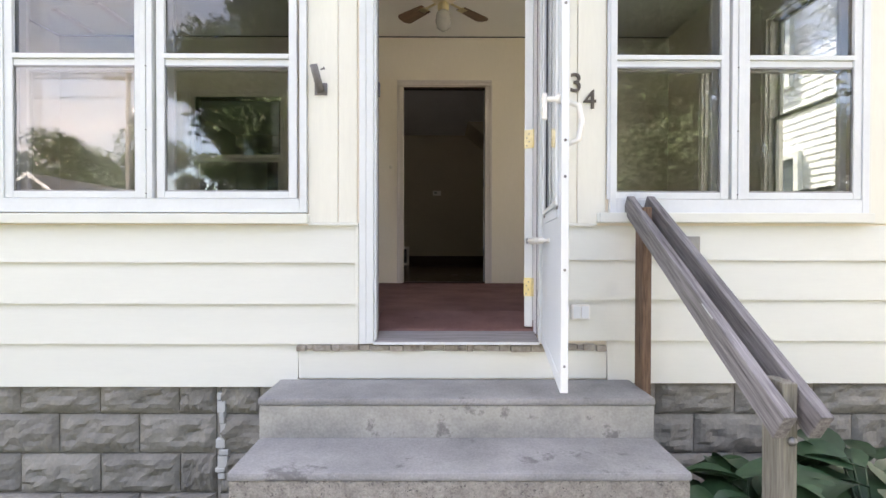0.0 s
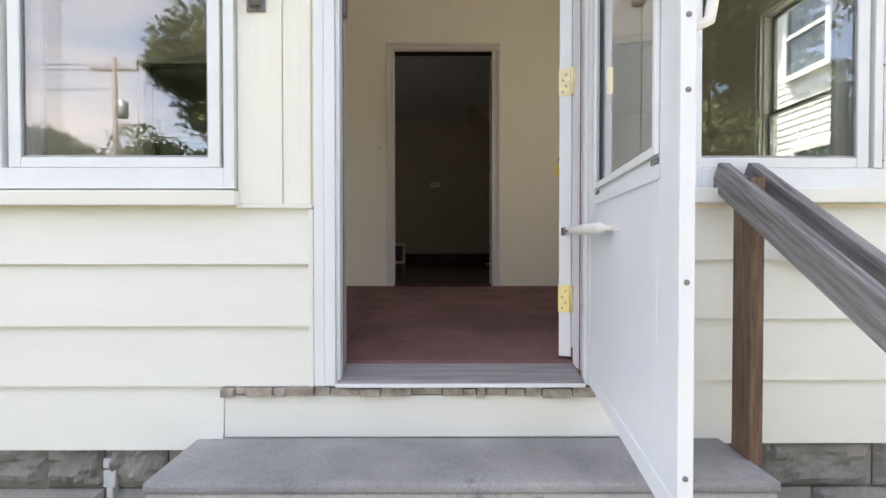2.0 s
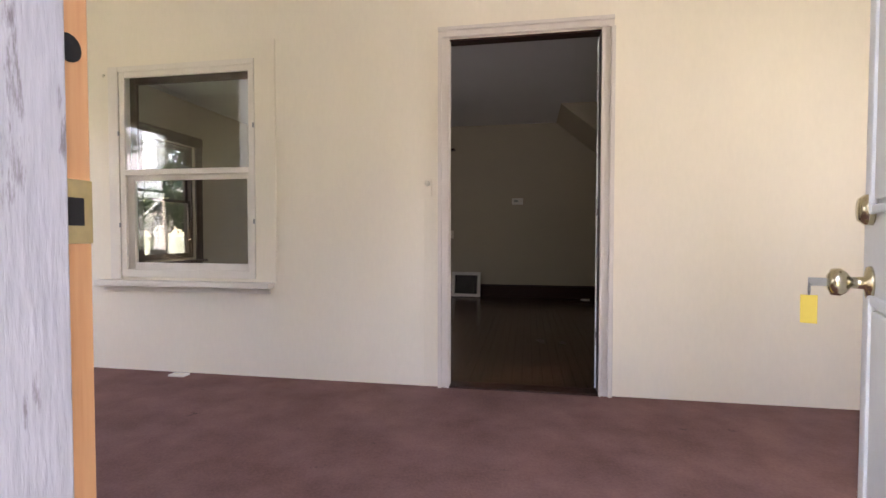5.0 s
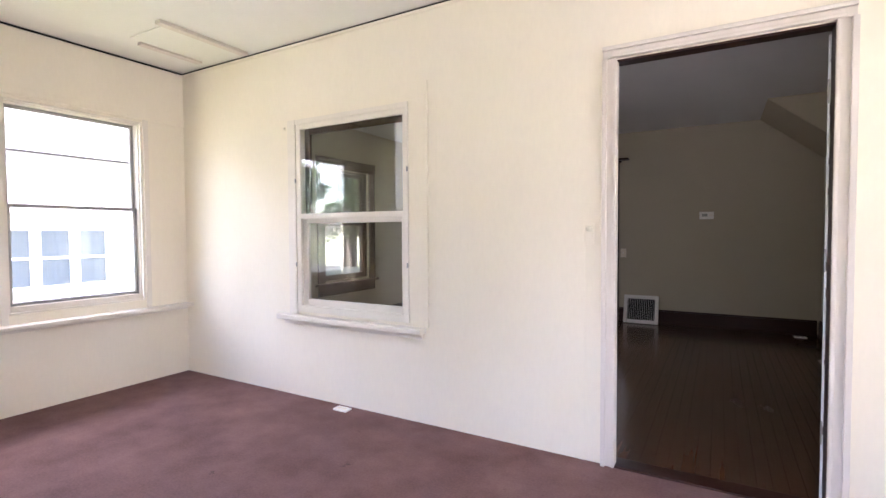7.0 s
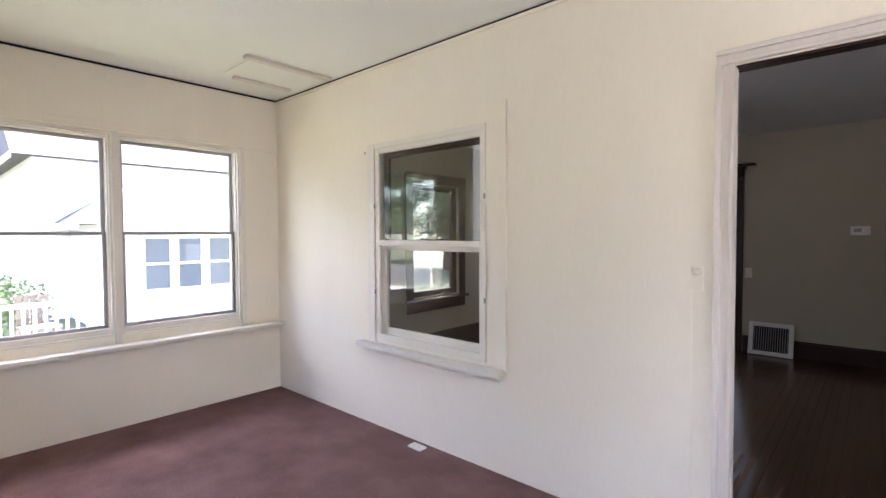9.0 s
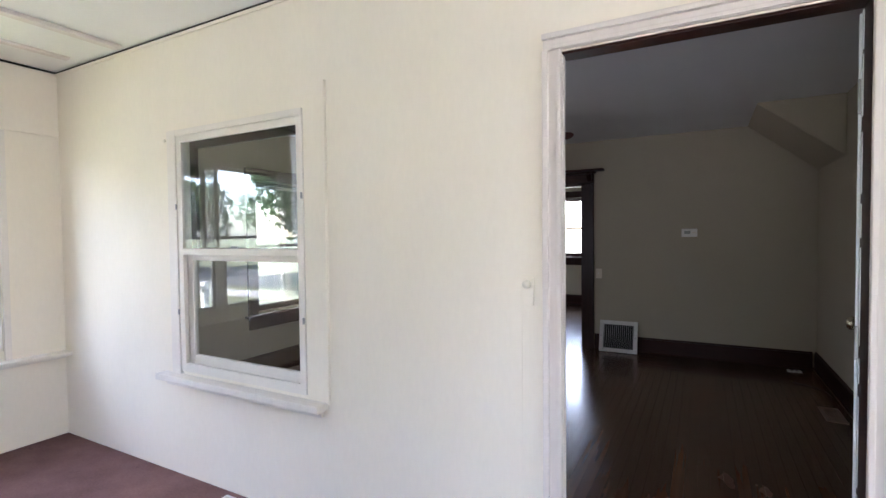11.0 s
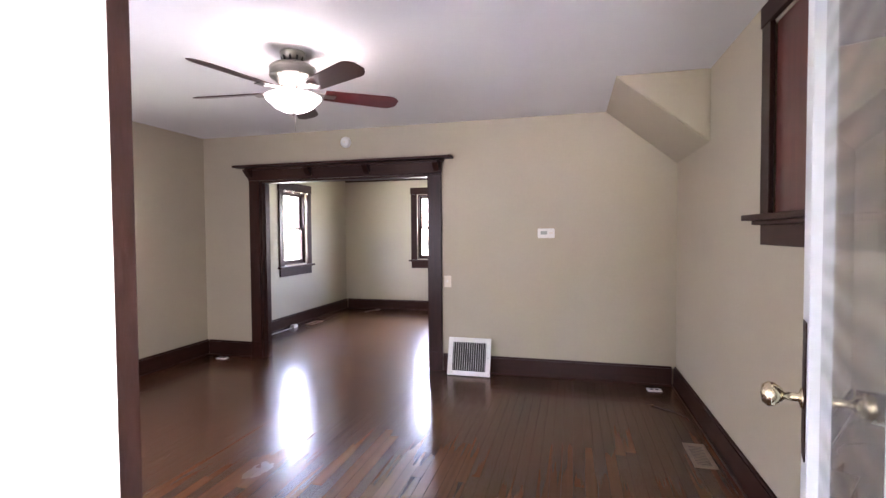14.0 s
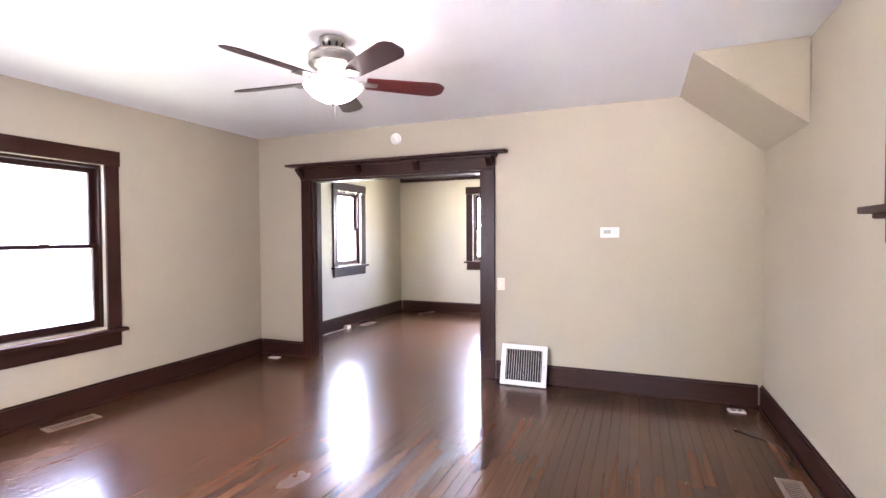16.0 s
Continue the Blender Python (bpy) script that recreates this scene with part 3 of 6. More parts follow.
# ---- facade ----
# clapboards: each course tilts, thick at its lower edge
def clapboard(x0, x1, z0, z1, lap=0.0):
    bm = bmesh.new()
    pr = [(-0.020, z0 - lap), (-0.004, z1), (0.0, z1), (0.0, z0 - lap)]
    a = [bm.verts.new((x0, y, z)) for y, z in pr]
    b = [bm.verts.new((x1, y, z)) for y, z in pr]
    bm.faces.new(a)
    bm.faces.new(b[::-1])
    for i in range(4):
        bm.faces.new((a[i], b[i], b[(i + 1) % 4], a[(i + 1) % 4]))
    bmesh.ops.recalc_face_normals(bm, faces=bm.faces)
    return bm


COURSES = [0.503, 0.311, 0.101, -0.103]
RIGHT_COURSES = [0.505, 0.326, 0.125, -0.084]
for top, bot in zip(COURSES, COURSES[1:]):
    part("clapboard", clapboard(-3.47, 0.205, bot, top - 0.002), SIDING, front)
for top, bot in zip(RIGHT_COURSES, RIGHT_COURSES[1:]):
    part("clapboard", clapboard(1.19, 3.16, bot, top - 0.002), SIDING, front)
part("clapboard", clapboard(-3.47, -0.088, -0.320, -0.105), SIDING, front)
part("clapboard", clapboard(1.49, 3.16, -0.300, -0.086), SIDING, front)
part("kick_board", boxes((-0.084, 1.486, -0.016, -0.001, -0.278, -0.135), bevel=0.003), SIDING, front, "cream painted board below the doorway")
for z in [2.06 + 0.2 * i for i in range(3)]:
    part("clapboard", clapboard(-3.47, 3.16, z, min(z + 0.198, 2.598)), SIDING, front)
# upright panels between windows and door, with grooves
for x0, x1 in ((-0.035, 0.115), (0.118, 0.212)):
    part("panel_board", boxes((x0, x1, -0.010, -0.001, 0.515, 2.05), bevel=0.003), PANEL, front)
for x0, x1 in ((1.205, 1.33), (1.333, 1.478)):
    part("panel_board", boxes((x0, x1, -0.010, -0.001, 0.515, 2.05), bevel=0.003), PANEL, front)
for x0, x1 in ((-3.46, -2.90), (-2.897, -2.47), (2.83, 2.985), (2.988, 3.15)):
    part("panel_board", boxes((x0, x1, -0.010, -0.001, 0.515, 2.05), bevel=0.003), PANEL, front)
part("belt_trim", boxes((-0.034, 0.222, -0.026, -0.001, 0.500, 0.514), bevel=0.003), SIDING, front)
part("belt_trim", boxes((1.19, 1.43, -0.026, -0.001, 0.500, 0.514), bevel=0.003), SIDING, front)
part("corner_strip", boxes((0.205, 0.2225, -0.024, -0.001, -0.105, 0.498), bevel=0.003), SIDING, front)
part("corner_strip", boxes((2.81, 2.828, -0.022, -0.011, 0.52, 2.05), bevel=0.003), SIDING, front)

# broken grey wood under the sill
random.seed(4)
bm = bmesh.new()
x = -0.09
while x < 1.48:
    w = random.uniform(0.03, 0.11)
    z1, z0 = -0.104 + random.uniform(-0.004, 0.003), -0.134 + random.uniform(-0.007, 0.006)
    box(bm, x, min(x + w - 0.003, 1.49), -0.034 + random.uniform(-0.006, 0.010), -0.002, z0, z1, bevel=0.003)
    x += w
part("splintered_edge", bm, ROTTEN, front, "splintered weathered wood edge")


# storm sash windows of the facade
def storm_group(name, x0, x1, mull, z_sill, glass_units, label):
    g = thing(name, label, "window", kind="structure")
    zb, zt, zr0, zr1 = 0.635, 2.03, 1.305, 1.365
    trim = boxes((x0, x0 + 0.035, -0.030, -0.001, zb - 0.07, zt + 0.03), (x1 - 0.035, x1, -0.030, -0.001, zb - 0.07, zt + 0.03),
                 (x0 + 0.035, x1 - 0.035, -0.029, -0.001, zb - 0.07, zb), (x0 + 0.035, x1 - 0.035, -0.029, -0.001, zt - 0.02, zt + 0.03), bevel=0.003)
    part("window_frame", trim, WHITE, g)
    for mx in mull:
        post = part("mullion", boxes((mx - 0.030, mx - 0.002, -0.032, 0.10, zb, zt - 0.02), (mx + 0.002, mx + 0.030, -0.032, 0.10, zb, zt - 0.02), bevel=0.003), WHITE, g)
        for z in (0.66, 0.98, 1.30, 1.66):
            part("screw", moved(lathe([(0.0045, 0), (0.004, 0.002), (0, 0.0025)], 8), pose(mx, -0.031, z, 90, 0, 0)), STEEL, post)
    part("window_sill", boxes((x0 - 0.06, x1 + 0.01, -0.055, -0.001, z_sill, z_sill + 0.05), bevel=0.005), SIDING, g)
    part("inner_sill", boxes((x0, x1, 0.10, 0.23, 0.565, 0.60), bevel=0.006), PORCH_TRIM, g)
    for a, b in glass_units:
        u = part("sash", rect_frame(a - 0.040, b + 0.040, zb + 0.002, zt - 0.022, -0.024, -0.004, 0.040, 0.003, tb=0.034), WHITE, g)
        part("glazing_bead", rect_frame(a - 0.004, b + 0.004, zb + 0.034, zr0 + 0.004, -0.017, -0.005, 0.010, 0.002), STEEL, u)
        part("meeting_rail", boxes((a, b, -0.015, 0.004, zr0, zr1 - 0.025), (a, b, -0.027, 0.0, zr1 - 0.024, zr1), bevel=0.003), WHITE, u)
        part("pane", boxes((a, b, -0.012, -0.009, zb + 0.033, zr0)), STORMGLASS, u)
        part("pane", boxes((a, b, -0.004, -0.001, zr1, zt - 0.06)), STORMSCREEN, u)
        inner = part("inner_sash", rect_frame(a - 0.03, b + 0.03, zb, zt - 0.02, 0.055, 0.085, 0.035, 0.003, tb=0.05), PORCH_TRIM, u)
        part("inner_rail", boxes((a, b, 0.055, 0.09, 1.31, 1.35), bevel=0.003), PORCH_TRIM, inner)
        part("pane", boxes((a, b, 0.068, 0.071, zb + 0.05, 1.31), (a, b, 0.068, 0.071, 1.35, zt - 0.055)), GLASS, inner)
    return g


storm_group("window_1", -2.42, -0.04, (-0.845, -1.591), 0.508, ((-2.28, -1.65), (-1.520, -0.906), (-0.757, -0.130)), "white framed porch window of three sashes")
storm_group("window_2", 1.493, 2.81, (2.139,), 0.517, ((1.522, 2.058), (2.202, 2.733)), "white framed porch window of two sashes")

# front door: frame, jambs, sill
door_frame = thing("door_frame_front", "white front door frame with peeling grey jambs", "door frame", kind="structure")
for x0, x1 in ((0.226, 0.262), (1.150, 1.188)):
    part("casing", boxes((x0, x1, -0.034, -0.001, -0.10, 2.08), bevel=0.004), WHITE, door_frame)
part("casing", boxes((0.226, 1.188, -0.034, -0.001, 2.081, 2.13), bevel=0.004), WHITE, door_frame)
part("z_bar", boxes((0.264, 0.300, -0.044, -0.004, -0.095, 2.06), (0.300, 0.314, -0.030, 0.020, -0.095, 2.06), bevel=0.003), WHITE, door_frame, "white aluminium storm door bar")
part("z_bar", boxes((1.136, 1.149, -0.030, -0.004, -0.095, 2.06), bevel=0.003), WHITE, door_frame, "white aluminium storm door bar")
part("weatherstrip", boxes((0.309, 0.314, 0.021, 0.030, -0.07, 2.03)), GASKET, door_frame)
part("weatherstrip", boxes((1.1305, 1.132, 0.006, 0.012, -0.07, 2.03)), GASKET, door_frame)
left_jamb = part("jamb", boxes((0.287, 0.307, 0.031, 0.112, -0.06, 2.03), bevel=0.002), PEEL, door_frame, "peeling grey painted jamb")
part("bare_jamb", boxes((0.268, 0.283, 0.113, 0.157, -0.02, 2.03), bevel=0.002), PINE, door_frame, "bare orange pine jamb edge")
part("deadbolt_hole", moved(lathe([(0.013, 0), (0.013, 0.0012)], 16), pose(0.2832, 0.136, 1.075, 0, 90, 0)), BLACKHOLE, door_frame)
strike = part("strike_plate", boxes((0.283, 0.2852, 0.117, 0.1565, 0.895, 0.955), bevel=0.0008), BRASS, door_frame, "worn brass strike plate")
part("strike_hole", boxes((0.2852, 0.2857, 0.128, 0.147, 0.912, 0.938)), BLACKHOLE, strike)
part("strike_box", boxes((0.307, 0.319, 0.05, 0.085, 1.18, 1.25), bevel=0.002), GREYMETAL, door_frame, "small grey latch keeper")
part("jamb", boxes((1.133, 1.150, 0.018, 0.125, -0.06, 2.03), bevel=0.002), PEELWHITE, door_frame, "peeling painted hinge jamb")
part("head_jamb", boxes((0.287, 1.150, 0.02, 0.165, 2.015, 2.029), bevel=0.002), WHITE, door_frame)
for x0, x1 in ((0.19, 0.266), (1.154, 1.22)):
    part("inner_casing", boxes((x0, x1, 0.151, 0.169, 0.0, 2.06), bevel=0.004), PORCH_TRIM, door_frame)
part("inner_casing", boxes((0.19, 1.22, 0.151, 0.169, 2.061, 2.13), bevel=0.004), PORCH_TRIM, door_frame)
bm = bmesh.new()
prof = [(0.094, -0.055), (-0.040, -0.080), (-0.046, -0.084), (-0.046, -0.096), (0.094, -0.096)]
ends = [[bm.verts.new((x, y, z)) for y, z in prof] for x in (0.307, 1.133)]
bm.faces.new(ends[0])
bm.faces.new(ends[1][::-1])
for i in range(5):
    bm.faces.new((ends[0][i], ends[1][i], ends[1][(i + 1) % 5], ends[0][(i + 1) % 5]))
bmesh.ops.recalc_face_normals(bm, faces=bm.faces)
part("door_sill", bm, SILLWOOD, door_frame, "worn grey wooden sill")
part("sill_lip", boxes((0.300, 1.135, -0.052, -0.0465, -0.099, -0.086), bevel=0.0015), WHITE, door_frame, "pale metal lip of the sill")
# carpet turned down over the edge of the porch floor inside the doorway
bm = bmesh.new()
prof = [(0.096, -0.110), (0.096, -0.056), (0.110, -0.046), (0.30, -0.022), (0.46, 0.0015), (0.50, 0.0015), (0.50, -0.110)]
ends = [[bm.verts.new((x, y, z)) for y, z in prof] for x in (0.284, 1.132)]
bm.faces.new(ends[0])
bm.faces.new(ends[1][::-1])
for i in range(7):
    bm.faces.new((ends[0][i], ends[1][i], ends[1][(i + 1) % 7], ends[0][(i + 1) % 7]))
bmesh.ops.recalc_face_normals(bm, faces=bm.faces)
part("carpet_turn_down", bm, CARPET, door_frame, "mauve carpet turned down at the sill")



# storm door, hinged on its far jamb and standing open
SX0, SY0, SX1, SY1 = 1.160, -0.050, 1.050, -0.868
slen = math.hypot(SX1 - SX0, SY1 - SY0)
sm_ = pose(SX0, SY0, -0.098, 0, 0, math.degrees(math.atan2(SY1 - SY0, SX1 - SX0)))
storm_door = thing("storm_door", "white metal storm door standing open with a glass upper half", "storm door", sm_)
T0, T1 = -0.0105, 0.0105
H = 2.06
g0, g1, gz0, gz1 = 0.115, slen - 0.115, 0.66, 1.93
part("door_leaf", boxes((0, g0, T0, T1, 0.014, H), (g1, slen, T0, T1, 0.014, H), (g0, g1, T0, T1, 0.014, gz0), (g0, g1, T0, T1, gz1, H), bevel=0.003), STORM, storm_door)
part("edge_channel", boxes((slen - 0.004, slen + 0.006, T0 - 0.002, T1 + 0.002, 0.012, H), bevel=0.002), WHITE, storm_door)
part("bottom_sweep", boxes((0.01, slen - 0.005, T0 - 0.003, T1 + 0.003, 0.008, 0.055), bevel=0.003), STORM, storm_door)
for side in (-1, 1):
    y0, y1 = (T0 - 0.010, T0 - 0.0005) if side < 0 else (T1 + 0.0005, T1 + 0.010)
    part("glass_frame", rect_frame(g0 - 0.015, g1 + 0.015, gz0 - 0.015, gz1 + 0.015, y0, y1, 0.019, 0.003), WHITE, storm_door)
part("weatherstrip", rect_frame(g0 + 0.004, g1 - 0.004, gz0 + 0.004, gz1 - 0.004, -0.006, 0.006, 0.007, 0.0), GASKET, storm_door)
part("pane", boxes((g0 + 0.006, g1 - 0.006, -0.002, 0.002, gz0 + 0.006, gz1 - 0.006)), STORMPANE, storm_door)
part("screen_rail", boxes((g0 - 0.02, g1 + 0.02, T0 - 0.0045, T0 - 0.0005, gz0 - 0.060, gz0 - 0.034), bevel=0.002), STORM, storm_door)
for x in (g0 - 0.014, g1 - 0.03):
    part("vent_slot", boxes((x, x + 0.042, T0 - 0.0040, T0 - 0.0005, gz0 - 0.029, gz0 - 0.019)), GREYMETAL, storm_door)
for z in (0.10, 0.42, 0.73, 0.85, 1.3, 1.7):
    part("screw", moved(lathe([(0.005, 0), (0.004, 0.002), (0, 0.0025)], 8), pose(slen + 0.0062, 0.0, z, 0, 90, 0)), GREYMETAL, storm_door)
for z in (0.20, 1.0, 1.85):
    part("hinge", boxes((-0.03, 0.02, T1 + 0.0005, T1 + 0.006, z, z + 0.08), bevel=0.002), WHITE, storm_door)
hd = part("handle", moved(lathe([(0.016, 0), (0.016, 0.012), (0.009, 0.016), (0.009, 0.05), (0.0, 0.052)], 14), pose(slen - 0.045, T0, 1.0, 90, 0, 0)), PLASTIC, storm_door, "white plastic latch handle")
part("lever", boxes((slen - 0.055, slen - 0.035, T0 - 0.062, T0 - 0.044, 0.93, 1.02), bevel=0.005), PLASTIC, hd)
part("outside_handle", tube([(slen - 0.045, T1, 0.99), (slen - 0.045, T1 + 0.040, 0.975), (slen - 0.045, T1 + 0.050, 0.92), (slen - 0.045, T1 + 0.040, 0.86), (slen - 0.045, T1, 0.845)], 0.010, 8), PLASTIC, storm_door, "white looped pull handle")
closer = part("door_closer", moved(lathe([(0, -0.17), (0.012, -0.168), (0.0160, -0.15), (0.0160, 0.14), (0.012, 0.165), (0.0, 0.168)], 16), pose(0.17, T0 - 0.045, 0.522, 0, 90, 6)), PLASTIC, storm_door, "white pneumatic closer tube")
part("closer_rod", tube([(0.02, T0 - 0.062, 0.522), (-0.09, T0 - 0.075, 0.522)], 0.004, 8), GREYMETAL, storm_door)
part("closer_bracket", boxes((0.315, 0.405, T0 - 0.006, T0 - 0.0005, 0.513, 0.531), (0.325, 0.350, T0 - 0.045, T0 - 0.0065, 0.516, 0.528), bevel=0.002), PLASTIC, storm_door)
part("jamb_bracket", boxes((-0.15, -0.07, T0 - 0.078, T0 - 0.070, 0.508, 0.536), bevel=0.001), STEEL, storm_door)

# panelled front door, swung into the porch
fm = pose(1.088, 0.128, -0.036, 0, 0, 90 - 20.9)
front_door = thing("front_door", "white six panel front door standing open, worn edges", "door", fm)
FW, FH = 0.78, 2.048
bm = boxes((0, FW, -0.044, 0, 0, FH), bevel=0.003)
part("door_leaf", bm, WHITE, front_door)
for zc0, zc1 in ((0.228, 0.828), (0.978, 1.568), (1.688, 1.928)):
    for xa, xb in ((0.10, 0.36), (0.43, 0.69)):
        pn = part("panel", boxes((xa + 0.025, xb - 0.025, 0.0005, 0.009, zc0 + 0.025, zc1 - 0.025), bevel=0.006), WHITE, front_door)
        part("panel_moulding", rect_frame(xa, xb, zc0, zc1, 0.0005, 0.012, 0.018, 0.005), WHITE, pn)
for z in (0.165, 0.957, 1.77):
    hg = part("hinge", boxes((-0.003, -0.0005, -0.040, 0.002, z, z + 0.098), bevel=0.0011), BRASS, front_door, "brass butt hinge")
    part("hinge_leaf", boxes((-0.014, -0.0105, -0.092, -0.052, z, z + 0.098), bevel=0.0011), BRASS, hg)
    part("knuckle", moved(lathe([(0.006, 0), (0.0065, 0.001), (0.0065, 0.097), (0.006, 0.098)], 10), pose(-0.008, -0.047, z)), BRASS, hg)
    for k in range(4):
        part("screw", moved(lathe([(0.004, 0), (0.003, 0.001), (0, 0.0012)], 8), pose(-0.003, -0.012 - 0.012 * (k % 2), z + 0.013 + 0.021 * k, 0, -90, 0)), STEEL, hg)
KZ = 0.848
kn = part("knob", moved(lathe([(0.033, 0), (0.031, 0.006), (0.012, 0.010), (0.011, 0.030), (0.020, 0.036), (0.027, 0.046), (0.026, 0.060), (0.014, 0.066), (0, 0.067)], 20), pose(FW - 0.065, 0.0, KZ, -90, 0, 0)), PALEBRASS, front_door, "brass entry knob")
part("key", boxes((FW - 0.067, FW - 0.063, 0.066, 0.096, KZ - 0.009, KZ + 0.007), bevel=0.001), STEEL, kn)
part("key_ring", tube([(FW - 0.065 + 0.012 * math.cos(i * math.pi / 6), 0.094, KZ - 0.016 + 0.012 * math.sin(i * math.pi / 6)) for i in range(13)], 0.0012, 6), STEEL, kn)
part("key_tag", boxes((FW - 0.067, FW - 0.063, 0.080, 0.108, KZ - 0.085, KZ - 0.028), bevel=0.001), TAG, kn, "yellow plastic key tag")
part("deadbolt", moved(lathe([(0.030, 0), (0.029, 0.012), (0.022, 0.022), (0.0, 0.023)], 20), pose(FW - 0.065, 0.0, KZ + 0.14, -90, 0, 0)), PALEBRASS, front_door, "brass deadbolt cylinder")
part("inside_knob", moved(lathe([(0.031, 0), (0.012, 0.008), (0.012, 0.03), (0.026, 0.045), (0.024, 0.06), (0, 0.065)], 18), pose(FW - 0.065, -0.044, KZ, 90, 0, 0)), PALEBRASS, front_door)

# small things on the facade
fb = thing("flag_bracket", "grey metal flag pole bracket on the cream panel", "bracket", pose(0.030, -0.010, 1.19))
part("base_plate", boxes((-0.032, 0.032, -0.006, -0.0003, -0.030, 0.032), bevel=0.002), GREYMETAL, fb)
part("socket", moved(lathe([(0.019, 0.0), (0.019, 0.13), (0.013, 0.131), (0.013, 0.11), (0, 0.11)], 14), pose(0.0, -0.010, -0.012, 28, -10, 0)), GREYMETAL, fb)
part("thumb_screw", moved(lathe([(0.004, 0), (0.004, 0.016), (0.008, 0.017), (0.008, 0.022), (0, 0.022)], 8), pose(0.008, -0.045, 0.085, 0, 70, 0)), GREYMETAL, fb)


def numeral(text, x, z, size):
    cu = bpy.data.curves.new("numeral_curve", 'FONT')
    cu.body, cu.size, cu.extrude, cu.bevel_depth, cu.align_x, cu.align_y = text, size, 0.004, 0.001, 'CENTER', 'CENTER'
    tmp = new("numeral_tmp", cu)
    dg = bpy.context.evaluated_depsgraph_get()
    me = bpy.data.meshes.new_from_object(tmp.evaluated_get(dg))
    bpy.data.objects.remove(tmp)
    me.materials.clear()
    me.materials.append(NUMBER)
    ob = new("house_number", me)
    ob.matrix_basis = pose(x, -0.0145, z, 90, 0, 0)
    return tagged(ob, "dark bronze house number " + text + " on the cream panel", "house number", "house numbers")


numeral("3", 1.322, 1.222, 0.135)
numeral("4", 1.394, 1.138, 0.135)
doorbell = thing("outside_outlet", "white outdoor outlet box beside the storm door", "outlet", pose(1.345, -0.02, 0.065))
part("box_body", boxes((-0.045, 0.045, -0.026, 0.006, -0.036, 0.036), bevel=0.004), PLASTIC, doorbell)
part("cover", boxes((-0.038, -0.002, -0.032, -0.0265, -0.030, 0.030), bevel=0.002), WHITE, doorbell)
part("cover", boxes((0.002, 0.038, -0.032, -0.0265, -0.030, 0.030), bevel=0.002), WHITE, doorbell)
mbx = thing("meter_box", "small grey utility box on the siding", "utility box", pose(1.880, -0.02, 0.40))
part("box_body", boxes((-0.04, 0.045, -0.05, 0.008, -0.075, 0.045), bevel=0.004), GREYMETAL, mbx)
part("lid", boxes((-0.043, 0.048, -0.056, -0.0505, -0.078, 0.048), bevel=0.003), STEEL, mbx)

# hand rail beside the steps
rail = thing("hand_rail", "weathered wooden hand rail of two boards on posts", "hand rail", pose(1.625, -0.6, GROUND))
RB = Matrix.Translation((-1.625, 0.6, -GROUND))
part("post", boxes((1.5965, 1.6395, -0.185, -0.095, GROUND, 0.585), bevel=0.004), BROWNWOOD, rail, "brown weathered upper post", m=RB)
part("post", boxes((1.620, 1.662, -1.095, -1.005, GROUND, 0.01), bevel=0.004), GREYPOST, rail, "grey weathered lower post", m=RB)
ry0, rz0, ry1, rz1 = -0.055, 0.650, -1.172, -0.060
rl = math.hypot(ry1 - ry0, rz1 - rz0)
ang = math.degrees(math.atan2(rz1 - rz0, ry1 - ry0))
for x, tw in ((1.588, 0.4), (1.688, -0.5)):
    bm = bmesh.new()
    box(bm, -0.019, 0.019, 0, rl, 0.0, 0.09, bevel=0.004)
    part("rail_board", bm, GREYWOOD, rail, "", m=RB @ pose(x, ry0, rz0, 180 + ang + 180, 0, 0) @ pose(0, 0, 0, 0, tw, 0))
part("bolt", moved(lathe([(0.013, 0), (0.013, 0.006), (0.007, 0.007), (0.007, 0.012), (0, 0.012)], 8), pose(1.645, -1.0955, -0.155, 90, 0, 0)), STEEL, rail, m=RB)
part("knot_scar", boxes((1.567, 1.609, -0.005, 0.075, -0.002, 0.003), bevel=0.001), PATCH, rail, "bare pale scar in the rail", m=RB @ pose(0, -0.82, 0.156, math.degrees(math.atan2(rz0 - rz1, ry0 - ry1)), 0, 0))


# hostas below the wall
def leaf_mesh(length, width, arch, seed):
    rnd = random.Random(seed)
    bm = bmesh.new()
    n = 7
    rows = []
    for i in range(n + 1):
        t = i / n
        w = width * (math.sin(math.pi * min(1, t ** 0.75)) ** 0.8) * 0.5 + 0.0008
        y = length * t
        z = arch * math.sin(t * math.pi * 0.75) - arch * 0.9 * t * t
        ripple = rnd.uniform(-0.004, 0.004)
        rows.append([bm.verts.new((-w, y, z + 0.25 * w + ripple)), bm.verts.new((-w * 0.5, y, z + 0.06 * w)), bm.verts.new((0, y, z - 0.05 * w)), bm.verts.new((w * 0.5, y, z + 0.06 * w)), bm.verts.new((w, y, z + 0.25 * w - ripple))])
    for a, b in zip(rows, rows[1:]):
        for k in range(4):
            bm.faces.new((a[k], a[k + 1], b[k + 1], b[k])).smooth = True
    me = bpy.data.meshes.new("leaf")
    bm.to_mesh(me)
    bm.free()
    me.materials.append(HOSTA)
    return me


